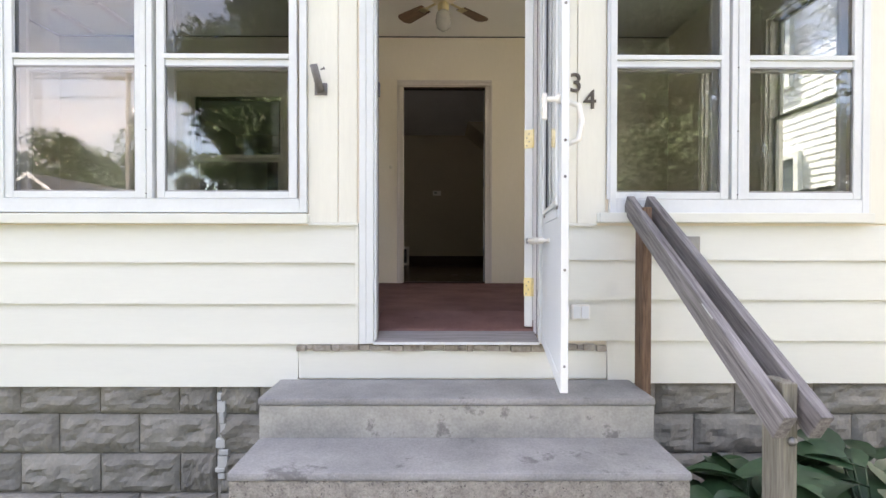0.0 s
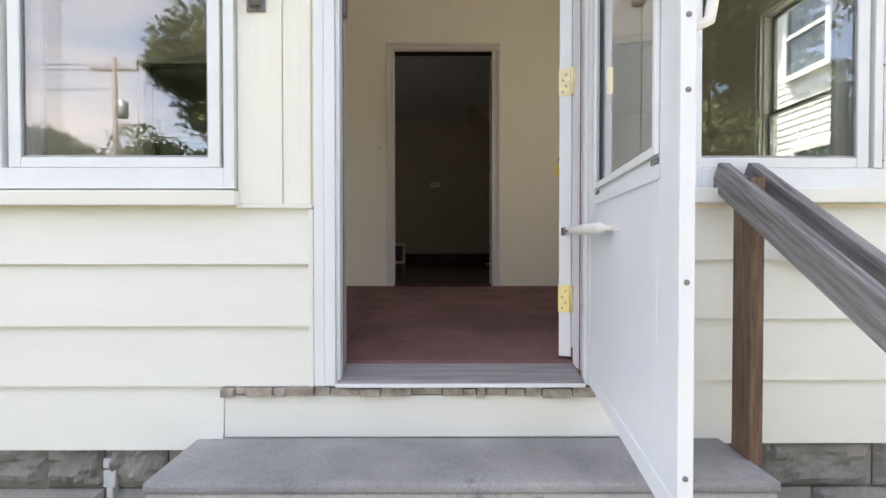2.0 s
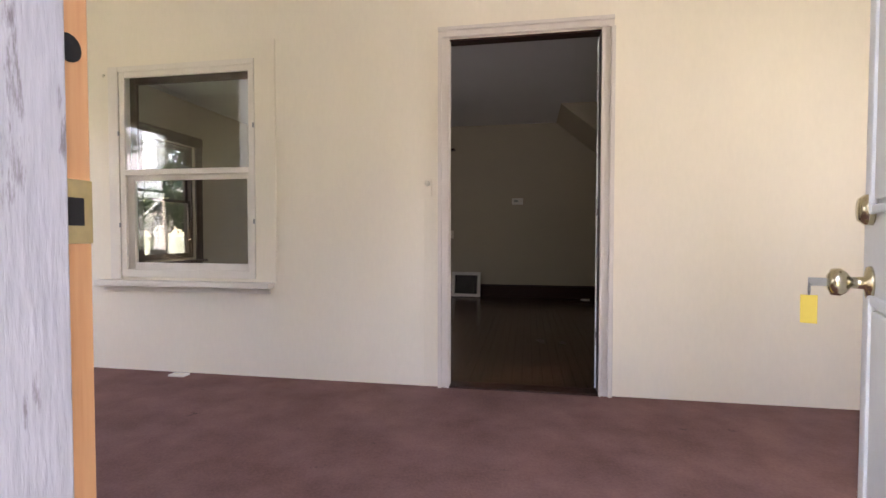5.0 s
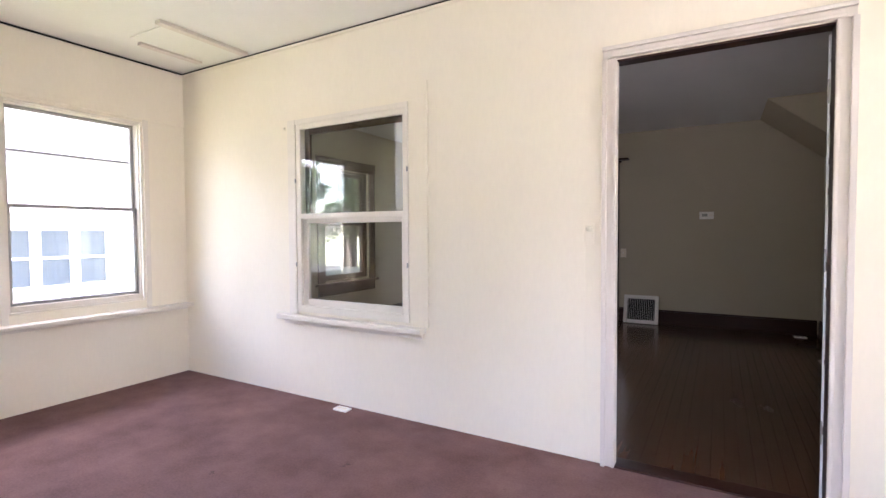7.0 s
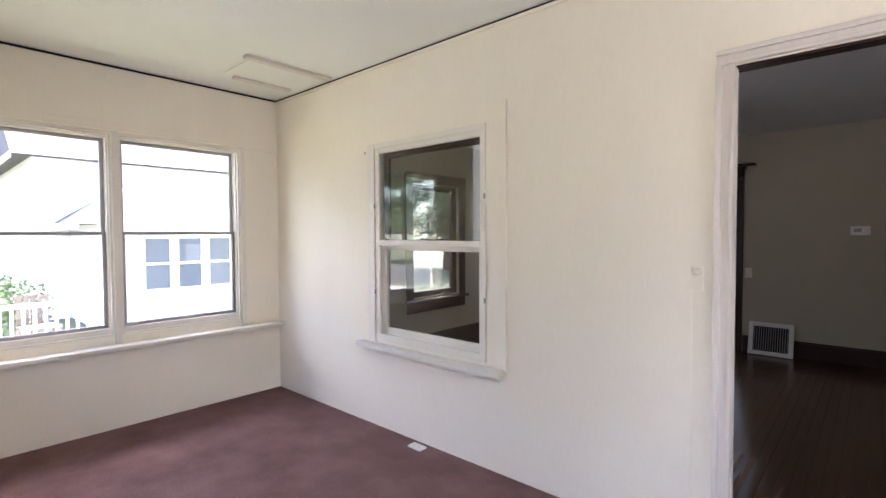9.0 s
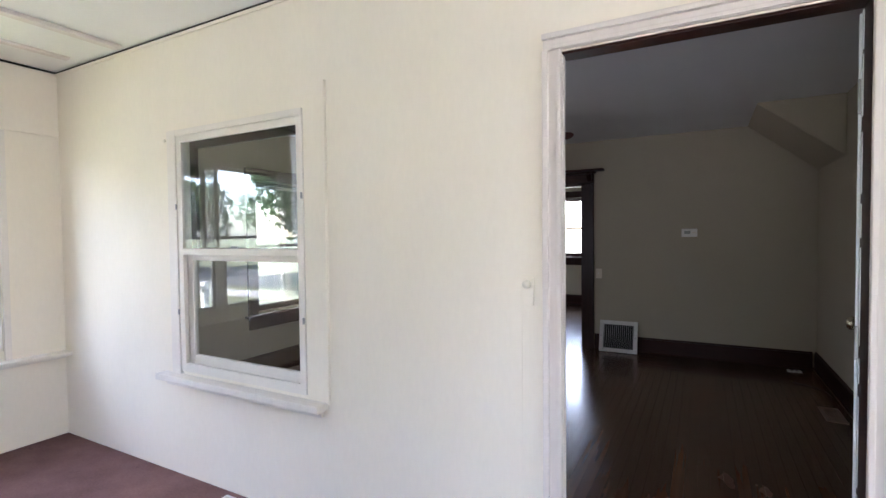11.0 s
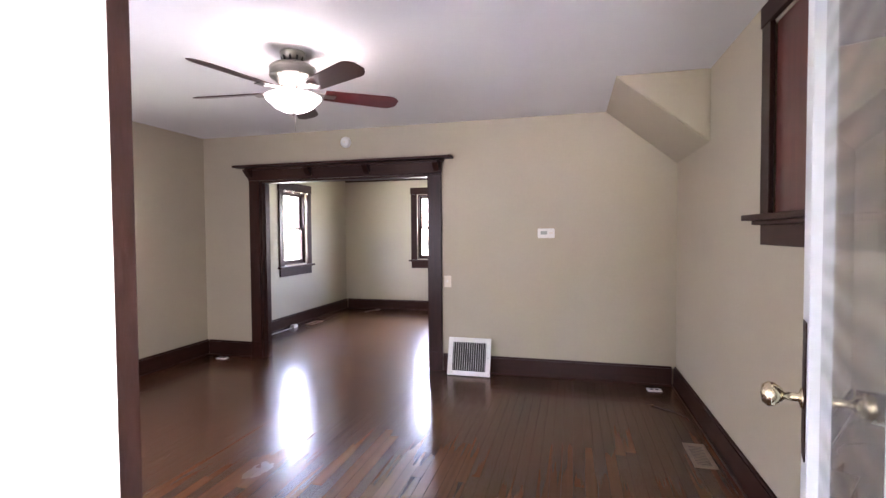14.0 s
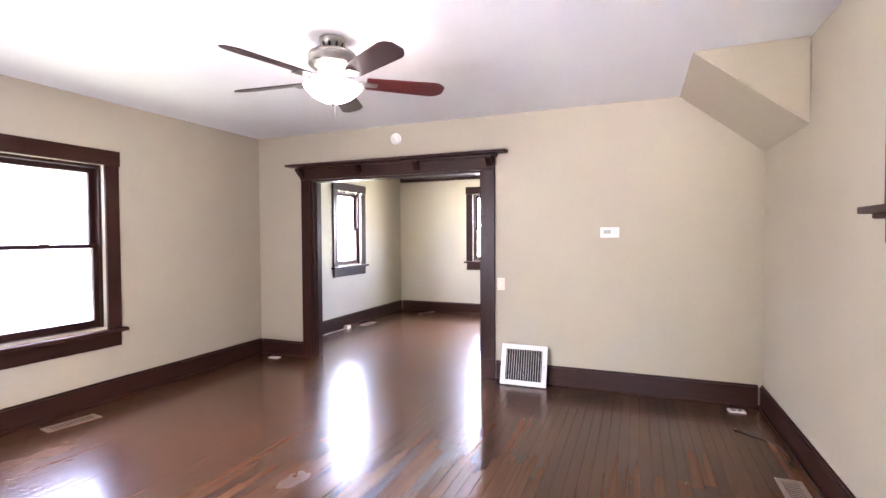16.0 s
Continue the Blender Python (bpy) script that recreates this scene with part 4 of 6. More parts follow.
LEAVES = [leaf_mesh(random.uniform(0.24, 0.34), random.uniform(0.13, 0.19), random.uniform(0.05, 0.10), i) for i in range(6)]
stem_me = part("stem_source", tube([(0, 0, 0), (0, 0.04, 0.12), (0, 0.12, 0.26)], [0.007, 0.006, 0.004], 5), HOSTA)
STEM = stem_me.data
bpy.data.objects.remove(stem_me)
random.seed(11)
for px, py, sc, n in ((1.93, -0.50, 1.0, 26), (2.33, -0.62, 1.15, 28), (2.62, -0.36, 1.0, 22), (1.80, -0.88, 0.72, 16), (2.85, -0.75, 1.0, 18)):
    hosta = thing("hosta", "lush green broad leaved hosta below the wall", "plant", pose(px, py, GROUND + 0.03) @ Matrix.Diagonal((sc, sc, sc, 1)), "hostas beside the steps")
    for i in range(n):
        az = 360 * i / n * 2.37 + random.uniform(-14, 14)
        lift = random.uniform(0.12, 0.40)
        tilt = 62 - 120 * lift + random.uniform(-18, 14)
        base = pose(0, 0, 0, 0, 0, az)
        rad = random.uniform(0.02, 0.14)
        m1 = base @ pose(0, rad, lift, 0, 0, 0) @ pose(0, 0, 0, tilt - 35, random.uniform(-16, 16), random.uniform(-14, 14))
        piece("leaf", LEAVES[i % 6], hosta, m1)
        if i % 2 == 0:
            piece("stem", STEM, hosta, base @ Matrix.Diagonal((1, max(0.2, rad / 0.12), lift / 0.26, 1)))

# ---- porch ----
# end wall windows: wood frame, two sashes each
def porch_window(name, m, w, z0, z1, zm, label):
    """A sash window: x across, y from the room (0) to the outside (0.14)."""
    g = thing(name, label, "window", m, kind="structure")
    part("window_frame", rect_frame(0.001, w - 0.001, z0 + 0.001, z1 - 0.001, 0.03, 0.135, 0.022, 0.003, tb=0.05), PORCH_TRIM, g)
    lo = part("lower_sash", rect_frame(0.024, w - 0.024, z0 + 0.052, zm + 0.012, 0.062, 0.088, 0.024, 0.003), ALU, g, "grey aluminium lower sash")
    part("pane", boxes((0.044, w - 0.044, 0.073, 0.076, z0 + 0.072, zm - 0.008)), GLASS, lo)
    up = part("upper_sash", rect_frame(0.024, w - 0.024, zm - 0.010, z1 - 0.024, 0.090, 0.114, 0.024, 0.003), ALU, g, "grey aluminium upper sash")
    part("pane", boxes((0.044, w - 0.044, 0.101, 0.104, zm + 0.010, z1 - 0.044)), GLASS, up)
    part("latch", boxes((w / 2 - 0.02, w / 2 + 0.02, 0.055, 0.062, zm - 0.004, zm + 0.012), bevel=0.002), STEEL, lo)
    part("stop", rect_frame(0.002, w - 0.002, z0 + 0.002, z1 - 0.002, 0.004, 0.029, 0.012, 0.002), PORCH_TRIM, g)
    return g


for i, (y0, y1) in enumerate(((0.47, 1.29), (1.335, 2.205))):
    porch_window("window_%d" % (3 + i), pose(-3.31, y0, 0, 0, 0, 90), y1 - y0, 0.66, 2.08, 1.385, "sash window in the cream end wall of the porch")
for i, (y0, y1) in enumerate(((0.38, 1.07), (1.22, 1.93))):
    porch_window("window_%d" % (5 + i), pose(3.0, y1, 0, 0, 0, -90), y1 - y0, 0.70, 2.06, 1.32, "sash window in the cream end wall of the porch")
# casings and long sills of the end walls
tl = thing("trim_left_windows", "cream painted window casing and long sill", "trim", kind="structure")
part("sill", boxes((-3.309, -3.21, 0.152, 2.548, 0.572, 0.600), bevel=0.006), PORCH_TRIM, tl)
part("apron", boxes((-3.309, -3.297, 0.152, 2.548, 0.545, 0.571), bevel=0.003), PORCH_TRIM, tl)
for y0, y1 in ((0.41, 0.468), (1.292, 1.333), (2.207, 2.245)):
    part("casing", boxes((-3.309, -3.297, y0, y1, 0.601, 2.10), bevel=0.003), PORCH_TRIM, tl)
part("casing", boxes((-3.309, -3.296, 0.152, 2.548, 2.101, 2.155), bevel=0.003), PORCH_WALL, tl)
tr = thing("trim_right_windows", "cream painted window casing and long sill", "trim", kind="structure")
part("sill", boxes((2.90, 2.999, 0.152, 2.548, 0.60, 0.628), bevel=0.006), PORCH_TRIM, tr)
for y0, y1 in ((0.32, 0.378), (1.072, 1.218), (1.932, 1.99)):
    part("casing", boxes((2.987, 2.999, y0, y1, 0.629, 2.12), bevel=0.003), PORCH_TRIM, tr)
# dark joint between walls and ceiling, with a thin batten
bt = thing("trim_ceiling_edge", "thin cream batten with a dark joint at the ceiling", "trim", kind="structure")
part("dark_joint", boxes((-3.309, 2.999, 2.5435, 2.5485, 2.541, 2.5545), (-3.3085, -3.3035, 0.152, 2.5430, 2.541, 2.5545)), BLACKHOLE, bt)
part("batten", boxes((-3.297, 2.99, 2.536, 2.5432, 2.522, 2.540), bevel=0.002), PORCH_WALL, bt)
# ceiling hatch battens, in the darker trim copy so their shaded sides show
hat = thing("ceiling_hatch", "cream battens round a ceiling hatch", "hatch", pose(-2.68, 2.15, 2.555))
HB = Matrix.Translation((2.68, -2.15, -2.555))
part("batten", boxes((-2.455, -2.40, 1.84, 2.50, 2.530, 2.5545), bevel=0.003), TRIM_SHADED, hat, m=HB)
part("batten", boxes((-2.925, -2.87, 1.98, 2.44, 2.534, 2.5545), bevel=0.003), TRIM_SHADED, hat, m=HB)
part("panel", boxes((-2.865, -2.455, 1.90, 2.50, 2.547, 2.5545), bevel=0.002), PORCH_CEIL, hat, m=HB)

# window between porch and living room
w7 = thing("window_7", "cream framed sash window with an outer storm sash", "window", kind="structure")
part("casing", boxes((-2.03, -1.955, 2.528, 2.549, 0.605, 2.0), bevel=0.003), PORCH_TRIM, w7)
part("filler_board", boxes((-0.985, -0.845, 2.541, 2.549, 0.605, 2.11), bevel=0.002), PORCH_WALL, w7)
part("casing", boxes((-1.955, -0.985, 2.529, 2.549, 1.965, 2.0), bevel=0.003), PORCH_TRIM, w7)
part("bead", boxes((-0.858, -0.845, 2.533, 2.5405, 0.60, 2.11), bevel=0.002), PORCH_WALL, w7)
part("window_sill", boxes((-2.115, -0.865, 2.475, 2.549, 0.566, 0.603), bevel=0.007), PORCH_TRIM, w7)
part("apron", boxes((-2.09, -0.89, 2.53, 2.549, 0.530, 0.559), bevel=0.003), PORCH_TRIM, w7)
st = part("storm_frame", rect_frame(-1.952, -0.988, 0.622, 1.966, 2.535, 2.556, 0.038, 0.003, tb=0.05), PORCH_TRIM, w7, "pale aluminium storm frame")
part("pane", boxes((-1.915, -1.025, 2.545, 2.548, 1.33, 1.93)), GLASS, st)
part("meeting_rail", boxes((-1.914, -1.026, 2.534, 2.558, 1.292, 1.328), bevel=0.003), PORCH_TRIM, st)
part("lift_tab", boxes((-1.50, -1.44, 2.527, 2.534, 1.330, 1.342), bevel=0.002), GREYMETAL, st)
part("liner", rect_frame(-1.949, -0.991, 0.621, 1.969, 2.558, 2.624, 0.018, 0.002), PORCH_TRIM, w7)
lo = part("lower_sash", rect_frame(-1.93, -1.01, 0.64, 1.31, 2.570, 2.598, 0.05, 0.004, tb=0.075), PORCH_TRIM, w7)
part("pane", boxes((-1.88, -1.06, 2.582, 2.585, 0.715, 1.26)), GLASS, lo)
up = part("upper_sash", rect_frame(-1.93, -1.01, 1.28, 1.95, 2.600, 2.622, 0.05, 0.004), DARK, w7)
part("pane", boxes((-1.88, -1.06, 2.610, 2.613, 1.33, 1.90)), GLASS, up)
part("room_casing", boxes((-2.06, -1.955, 2.626, 2.640, 0.55, 2.06), (-0.985, -0.88, 2.626, 2.640, 0.55, 2.06), (-2.10, -0.84, 2.626, 2.645, 2.061, 2.16), (-2.06, -0.88, 2.626, 2.640, 0.45, 0.545), bevel=0.004), DARK, w7, "dark stained inside casing")
for z in (0.95, 1.55):
    part("clip", boxes((-1.957, -1.948, 2.523, 2.530, z, z + 0.03), (-0.992, -0.983, 2.523, 2.530, z + 0.02, z + 0.05), bevel=0.001), STEEL, w7)
nl = solid("wall_nail", moved(lathe([(0.010, 0), (0.009, 0.006), (0, 0.008)], 8), pose(-2.08, 2.5495, 1.955, 90, 0, 0)), IVORY, "small painted nail stub on the wall", "nail")

# doorway to the living room
df = thing("door_frame_inner", "cream moulded door casing with dark inner jambs", "door frame", kind="structure")
for s, xe in ((-1, IX0), (1, IX1)):
    a, b = (xe - 0.062, xe + 0.004) if s < 0 else (xe - 0.004, xe + 0.068)
    o = (xe - 0.062, xe - 0.040) if s < 0 else (xe + 0.044, xe + 0.068)
    k = (xe - 0.012, xe + 0.004) if s < 0 else (xe - 0.004, xe + 0.012)
    # casing takes the trim copy that has shade in its colour
    part("casing", boxes((a, b, 2.534, 2.549, 0.0, IZ + 0.004), (o[0], o[1], 2.518, 2.535, 0.0, IZ + 0.004), (k[0], k[1], 2.526, 2.535, 0.0, IZ + 0.004), bevel=0.004), TRIM_SHADED, df)
part("head_casing", boxes((IX0 - 0.062, IX1 + 0.062, 2.534, 2.549, IZ + 0.005, IZ + 0.062), (IX0 - 0.062, IX1 + 0.062, 2.515, 2.5345, IZ + 0.042, IZ + 0.062), (IX0 - 0.03, IX1 + 0.03, 2.524, 2.5345, IZ + 0.006, IZ + 0.022), bevel=0.004), TRIM_SHADED, df)
part("jamb", boxes((IX0 - 0.028, IX0 + 0.006, 2.551, 2.586, 0.0, IZ), bevel=0.002), TRIM_SHADED, df, "cream painted jamb")
part("jamb_edge", boxes((IX0 - 0.029, IX0 - 0.010, 2.587, 2.632, 0.0, IZ), bevel=0.002), CHIPPED, df, "dark worn jamb edge")
random.seed(8)
bm = bmesh.new()
z = 0.05
while z < 2.0:
    h = random.uniform(0.02, 0.16)
    box(bm, IX0 - 0.0098, IX0 - 0.0085, 2.587, 2.587 + random.uniform(0.004, 0.014), z, z + h)
    z += h + random.uniform(0.01, 0.15)
part("paint_flakes", bm, TRIM_SHADED, df, "flaking cream paint")
part("jamb", boxes((IX1 - 0.004, IX1 + 0.028, 2.551, 2.645, 0.0, IZ), bevel=0.002), DARK, df, "dark stained hinge jamb")
bm = bmesh.new()
z = 0.02
while z < 2.0:
    h = random.uniform(0.05, 0.30)
    box(bm, IX1 - 0.0060, IX1 - 0.0042, 2.626, 2.6455 + random.uniform(-0.006, 0.0), z, z + h)
    z += h + random.uniform(0.004, 0.05)
part("paint_flakes", bm, WHITE, df, "ragged white paint edge")
part("head_jamb", boxes((IX0, IX1, 2.551, 2.63, IZ - 0.010, IZ), bevel=0.002), DARK, df)
part("threshold", boxes((IX0, IX1, 2.535, 2.645, -0.018, 0.010), bevel=0.005), DARK_H, df, "worn dark wooden threshold")
part("room_casing", boxes((IX0 - 0.115, IX0 - 0.032, 2.626, 2.638, 0.0, 2.06), (IX1 + 0.032, IX1 + 0.14, 2.626, 2.638, 0.0, 2.06), (IX0 - 0.15, IX1 + 0.17, 2.626, 2.645, 2.061, 2.17), bevel=0.004), DARK, df, "dark stained inside casing")
rw = solid("wall_raceway", boxes((0.068, 0.097, 2.5470, 2.549, 0.0, 1.12), bevel=0.0006), PORCH_WALL, "cream painted cable raceway up the wall", "raceway")
sw = thing("light_switch", "cream switch plate beside the inner doorway", "switch", pose(0.118, 2.549, 1.175))
part("plate", boxes((-0.024, 0.024, -0.0035, -0.0005, -0.050, 0.054), bevel=0.003), PORCH_WALL, sw)
part("rotary_knob", moved(lathe([(0.016, 0), (0.015, 0.014), (0, 0.016)], 14), pose(0, -0.0035, 0.03, 90, 0, 0)), IVORY, sw)
fp = thing("floor_outlet", "small white outlet plate on the carpet", "outlet", pose(-1.49, 2.475, 0.001))
part("plate", boxes((-0.055, 0.055, -0.032, 0.032, 0, 0.012), bevel=0.004), PLASTIC, fp)
for x in (-0.022, 0.022):
    part("socket", boxes((x - 0.012, x + 0.012, -0.014, 0.014, 0.0122, 0.0135), bevel=0.0005), IVORY, fp)


# ceiling fans
def blade_mesh(r0, r1, w0, w1, pitch=0.17):
    bm = bmesh.new()
    top, bot = [], []
    n = 22
    prof = []
    for i in range(n + 1):
        t = i / n
        w = w0 + (w1 - w0) * min(1, t * 1.25)
        if t > 0.86:
            w *= 1 - 0.55 * ((t - 0.86) / 0.14) ** 2
        prof.append((r0 + (r1 - r0) * t, w / 2))
    up = [(x, w) for x, w in prof] + [(x, -w) for x, w in reversed(prof)]
    for x, y in up:
        top.append(bm.verts.new((x, y, 0.003 + y * pitch)))
        bot.append(bm.verts.new((x, y, -0.003 + y * pitch)))
    bm.faces.new(top)
    bm.faces.new(bot[::-1])
    for i in range(len(top)):
        j = (i + 1) % len(top)
        bm.faces.new((top[i], bot[i], bot[j], top[j]))
    bmesh.ops.recalc_face_normals(bm, faces=bm.faces)
    return bm


pf = thing("porch_ceiling_fan", "small cream ceiling fan with four brown blades", "ceiling fan", pose(0.655, 1.33, 2.555))
part("canopy", lathe([(0.06, -0.0005), (0.062, -0.03), (0.03, -0.06), (0.015, -0.062), (0.015, -0.12), (0.05, -0.13), (0.10, -0.15), (0.105, -0.22), (0.07, -0.25), (0.03, -0.255)], 24), CREAMFAN, pf)
for i in range(4):
    a = 45 + 90 * i
    bl = part("blade", blade_mesh(0.20, 0.50, 0.10, 0.135), BLADE_TAN, pf, m=pose(0, 0, -0.235, 0, 0, a))
    part("blade_arm", boxes((0.08, 0.22, -0.012, 0.012, -0.004, 0.002), (0.19, 0.25, -0.035, 0.035, -0.009, -0.004), bevel=0.002), BRASS, bl)
lk = part("light_kit", lathe([(0.03, -0.255), (0.045, -0.27), (0.045, -0.31), (0.03, -0.325)], 18), BRASS, pf)
part("globe", lathe([(0.040, -0.326), (0.055, -0.35), (0.062, -0.40), (0.052, -0.45), (0.02, -0.475), (0, -0.478)], 20), FROST, lk, "clear ribbed glass globe")

lf = thing("living_room_ceiling_fan", "brushed nickel ceiling fan with five dark blades and a lit bowl", "ceiling fan", pose(-0.85, 4.755, RZ))
part("canopy", lathe([(0.076, -0.0005), (0.078, -0.010), (0.070, -0.030), (0.062, -0.046), (0.050, -0.058), (0.030, -0.062)], 32), NICKEL, lf)
for i in range(10):
    part("canopy_slot", boxes((0.066, 0.0735, -0.006, 0.006, -0.040, -0.012), bevel=0.001), BLACKHOLE, lf, m=pose(0, 0, 0, 0, 0, 36 * i) @ pose(0.002, 0, -0.002, 0, 14, 0))
part("down_rod", lathe([(0.028, -0.06), (0.028, -0.076)], 16), NICKEL, lf)
part("motor_housing", lathe([(0.04, -0.072), (0.118, -0.080), (0.132, -0.088), (0.136, -0.098), (0.136, -0.150), (0.130, -0.158), (0.112, -0.164), (0.100, -0.182), (0.078, -0.200), (0.055, -0.208), (0.05, -0.235)], 40), NICKEL, lf)
for z in (-0.100, -0.146):
    part("housing_band", lathe([(0.1362, z + 0.003), (0.1385, z + 0.001), (0.1385, z - 0.003), (0.1362, z - 0.005)], 40, cap=False), NICKEL, lf)
for i in range(5):
    a = (39, 112, 185, 254.5, 331.5)[i]
    # the first blade gets the redder copy, its light put into the colour
    bl = part("blade", blade_mesh(0.19, 0.660, 0.112, 0.142, -0.24), BLADE_LIT if i == 0 else BLADE_DARK, lf, "dark blade coloured redder as if lit" if i == 0 else "", m=pose(0, 0, -0.238, 0, 0, a))
    part("blade_arm", boxes((0.055, 0.13, -0.011, 0.011, 0.004, 0.010), (0.12, 0.20, -0.016, 0.016, -0.002, 0.004), (0.18, 0.255, -0.038, 0.038, -0.010, -0.004), bevel=0.002), NICKEL, bl)
part("fitter", lathe([(0.052, -0.235), (0.060, -0.243), (0.060, -0.258), (0.03, -0.262)], 24), NICKEL, lf)
part("glass_bowl", lathe([(0.152, -0.262), (0.166, -0.270), (0.160, -0.284), (0.132, -0.310), (0.112, -0.330), (0.066, -0.352), (0.0, -0.360), (0.0, -0.354), (0.064, -0.346), (0.108, -0.325), (0.128, -0.305), (0.155, -0.282), (0.148, -0.264)], 40, cap=False), BOWL, lf, "lit frosted white glass bowl")
part("finial", lathe([(0.012, -0.359), (0.016, -0.366), (0.010, -0.376), (0, -0.380)], 14), NICKEL, lf)
part("pull_chain", tube([(0.01, 0, -0.372), (0.01, 0, -0.475)], 0.0016, 6), NICKEL, lf)

# ---- living room and dining room ----
def dark_window(name, m, w, z0, z1, zm, label, head=0.125, side=0.115, apron=0.12, valance=False, glass=None):
    """A dark stained sash window: x across, y from the room (0) outwards."""
    g = thing(name, label, "window", m, kind="structure")
    part("casing", boxes((-side, -0.002, -0.022, -0.001, z0 + 0.002, z1), bevel=0.004), DARK, g)
    part("casing", boxes((w + 0.002, w + side, -0.022, -0.001, z0 + 0.002, z1), bevel=0.004), DARK, g)
    part("head_casing", boxes((-side - 0.01, w + side + 0.01, -0.026, -0.001, z1 + 0.001, z1 + head), bevel=0.004), DARK_H, g)
    part("window_sill", boxes((-side - 0.035, w + side + 0.035, -0.060, 0.030, z0 - 0.030, z0), bevel=0.006), DARK_H, g)
    part("apron", boxes((-side + 0.005, w + side - 0.005, -0.020, -0.001, z0 - 0.030 - apron, z0 - 0.031), bevel=0.004), DARK_H, g)
    part("window_frame", rect_frame(0.001, w - 0.001, z0 + 0.001, z1 - 0.001, 0.031, 0.138, 0.022, 0.003), DARK, g)
    lo = part("lower_sash", rect_frame(0.024, w - 0.024, z0 + 0.024, zm + 0.018, 0.045, 0.078, 0.042, 0.004, tb=0.06, tt=0.034), DARK, g)
    part("pane", boxes((0.064, w - 0.064, 0.060, 0.063, z0 + 0.080, zm - 0.012)), glass or GLASS, lo)
    up = part("upper_sash", rect_frame(0.024, w - 0.024, zm - 0.016, z1 - 0.024, 0.082, 0.112, 0.042, 0.004, tb=0.034), DARK, g)
    part("pane", boxes((0.064, w - 0.064, 0.096, 0.099, zm + 0.014, z1 - 0.062)), glass or GLASS, up)
    lk = part("sash_lock", boxes((w / 2 - 0.03, w / 2 + 0.03, 0.046, 0.078, zm + 0.0185, zm + 0.026), bevel=0.002), BRASS, g)
    part("lock_lever", boxes((w / 2 - 0.008, w / 2 + 0.022, 0.036, 0.060, zm + 0.0265, zm + 0.034), bevel=0.002), BRASS, lk)
    if valance:
        for x in (0.02, w * 0.35, w * 0.72, w - 0.02):
            part("rod_bracket", boxes((x - 0.014, x + 0.014, -0.040, -0.0225, z1 - 0.022, z1 + 0.006), bevel=0.003), PLASTIC, g, "white curtain bracket")
    return g


dark_window("window_8", pose(RX0, 4.22, 0, 0, 0, 90), 0.82, 0.60, 1.955, 1.29, "dark stained sash window in the beige wall", glass=TINTED)
dark_window("window_9", pose(RX0, 8.36, 0, 0, 0, 90), 0.65, 0.915, 2.035, 1.475, "dark stained dining room sash window", valance=True)
dark_window("window_10", pose(-1.89, 10.40, 0, 0, 0, 0), 0.66, 0.915, 2.085, 1.49, "dark stained sash window in the back wall")
# high wood panelled recess in the side wall
w11 = thing("window_11", "high dark framed window closed with a reddish panel", "window", kind="structure")
part("casing", boxes((1.672, 1.694, 4.692, 4.795, 1.47, 2.36), (1.672, 1.694, 3.84, 3.948, 1.47, 2.36), bevel=0.004), DARK, w11)
part("head_casing", boxes((1.668, 1.694, 3.83, 4.805, 2.361, 2.46), bevel=0.004), DARK_H, w11)
part("window_sill", boxes((1.625, 1.715, 3.75, 4.910, 1.440, 1.469), bevel=0.006), DARK_H, w11)
part("sill_moulding", boxes((1.652, 1.694, 3.80, 4.850, 1.418, 1.4395), bevel=0.008), DARK_H, w11)
part("apron", boxes((1.672, 1.694, 3.85, 4.785, 1.322, 1.4175), bevel=0.004), DARK_H, w11)
part("panel", boxes((1.700, 1.72, 3.951, 4.690, 1.471, 2.349), bevel=0.003), REDPANEL, w11)

# baseboards with cap and shoe
def baseboard(name, x0, y0, x1, y1, side):
    g = thing(name, "tall dark stained baseboard", "baseboard", kind="structure")
    if y0 == y1:
        f = lambda t: (x0, x1, min(y0, y0 + side * t), max(y0, y0 + side * t))
        e = lambda t0, t1: (x0, x1, min(y0 + side * t0, y0 + side * t1), max(y0 + side * t0, y0 + side * t1))
    else:
        e = lambda t0, t1: (min(x0 + side * t0, x0 + side * t1), max(x0 + side * t0, x0 + side * t1), y0, y1)
    part("board", boxes((*e(0.001, 0.020), 0.001, 0.160), bevel=0.003), DARK_H, g)
    part("cap", boxes((*e(0.001, 0.014), 0.1605, 0.178), bevel=0.004), DARK_H, g)
    part("shoe", boxes((*e(0.0205, 0.034), 0.001, 0.020), bevel=0.006), DARK_H, g)


baseboard("baseboard_west", RX0, 2.66, RX0, RY1 - 0.001, 1)
baseboard("baseboard_east", RX1, 2.66, RX1, RY1 - 0.001, -1)
baseboard("baseboard_middle_1", RX0 + 0.035, RY1, AX0 - 0.135, RY1, -1)
baseboard("baseboard_middle_2", AX1 + 0.140, RY1, RX1 - 0.035, RY1, -1)
baseboard("baseboard_dining_west", RX0, RY1 + 0.142, RX0, 10.399, 1)
baseboard("baseboard_dining_back", RX0 + 0.035, 10.40, RX1, 10.40, -1)
baseboard("baseboard_front", RX0 + 0.035, 2.625, 0.11, 2.625, 1)

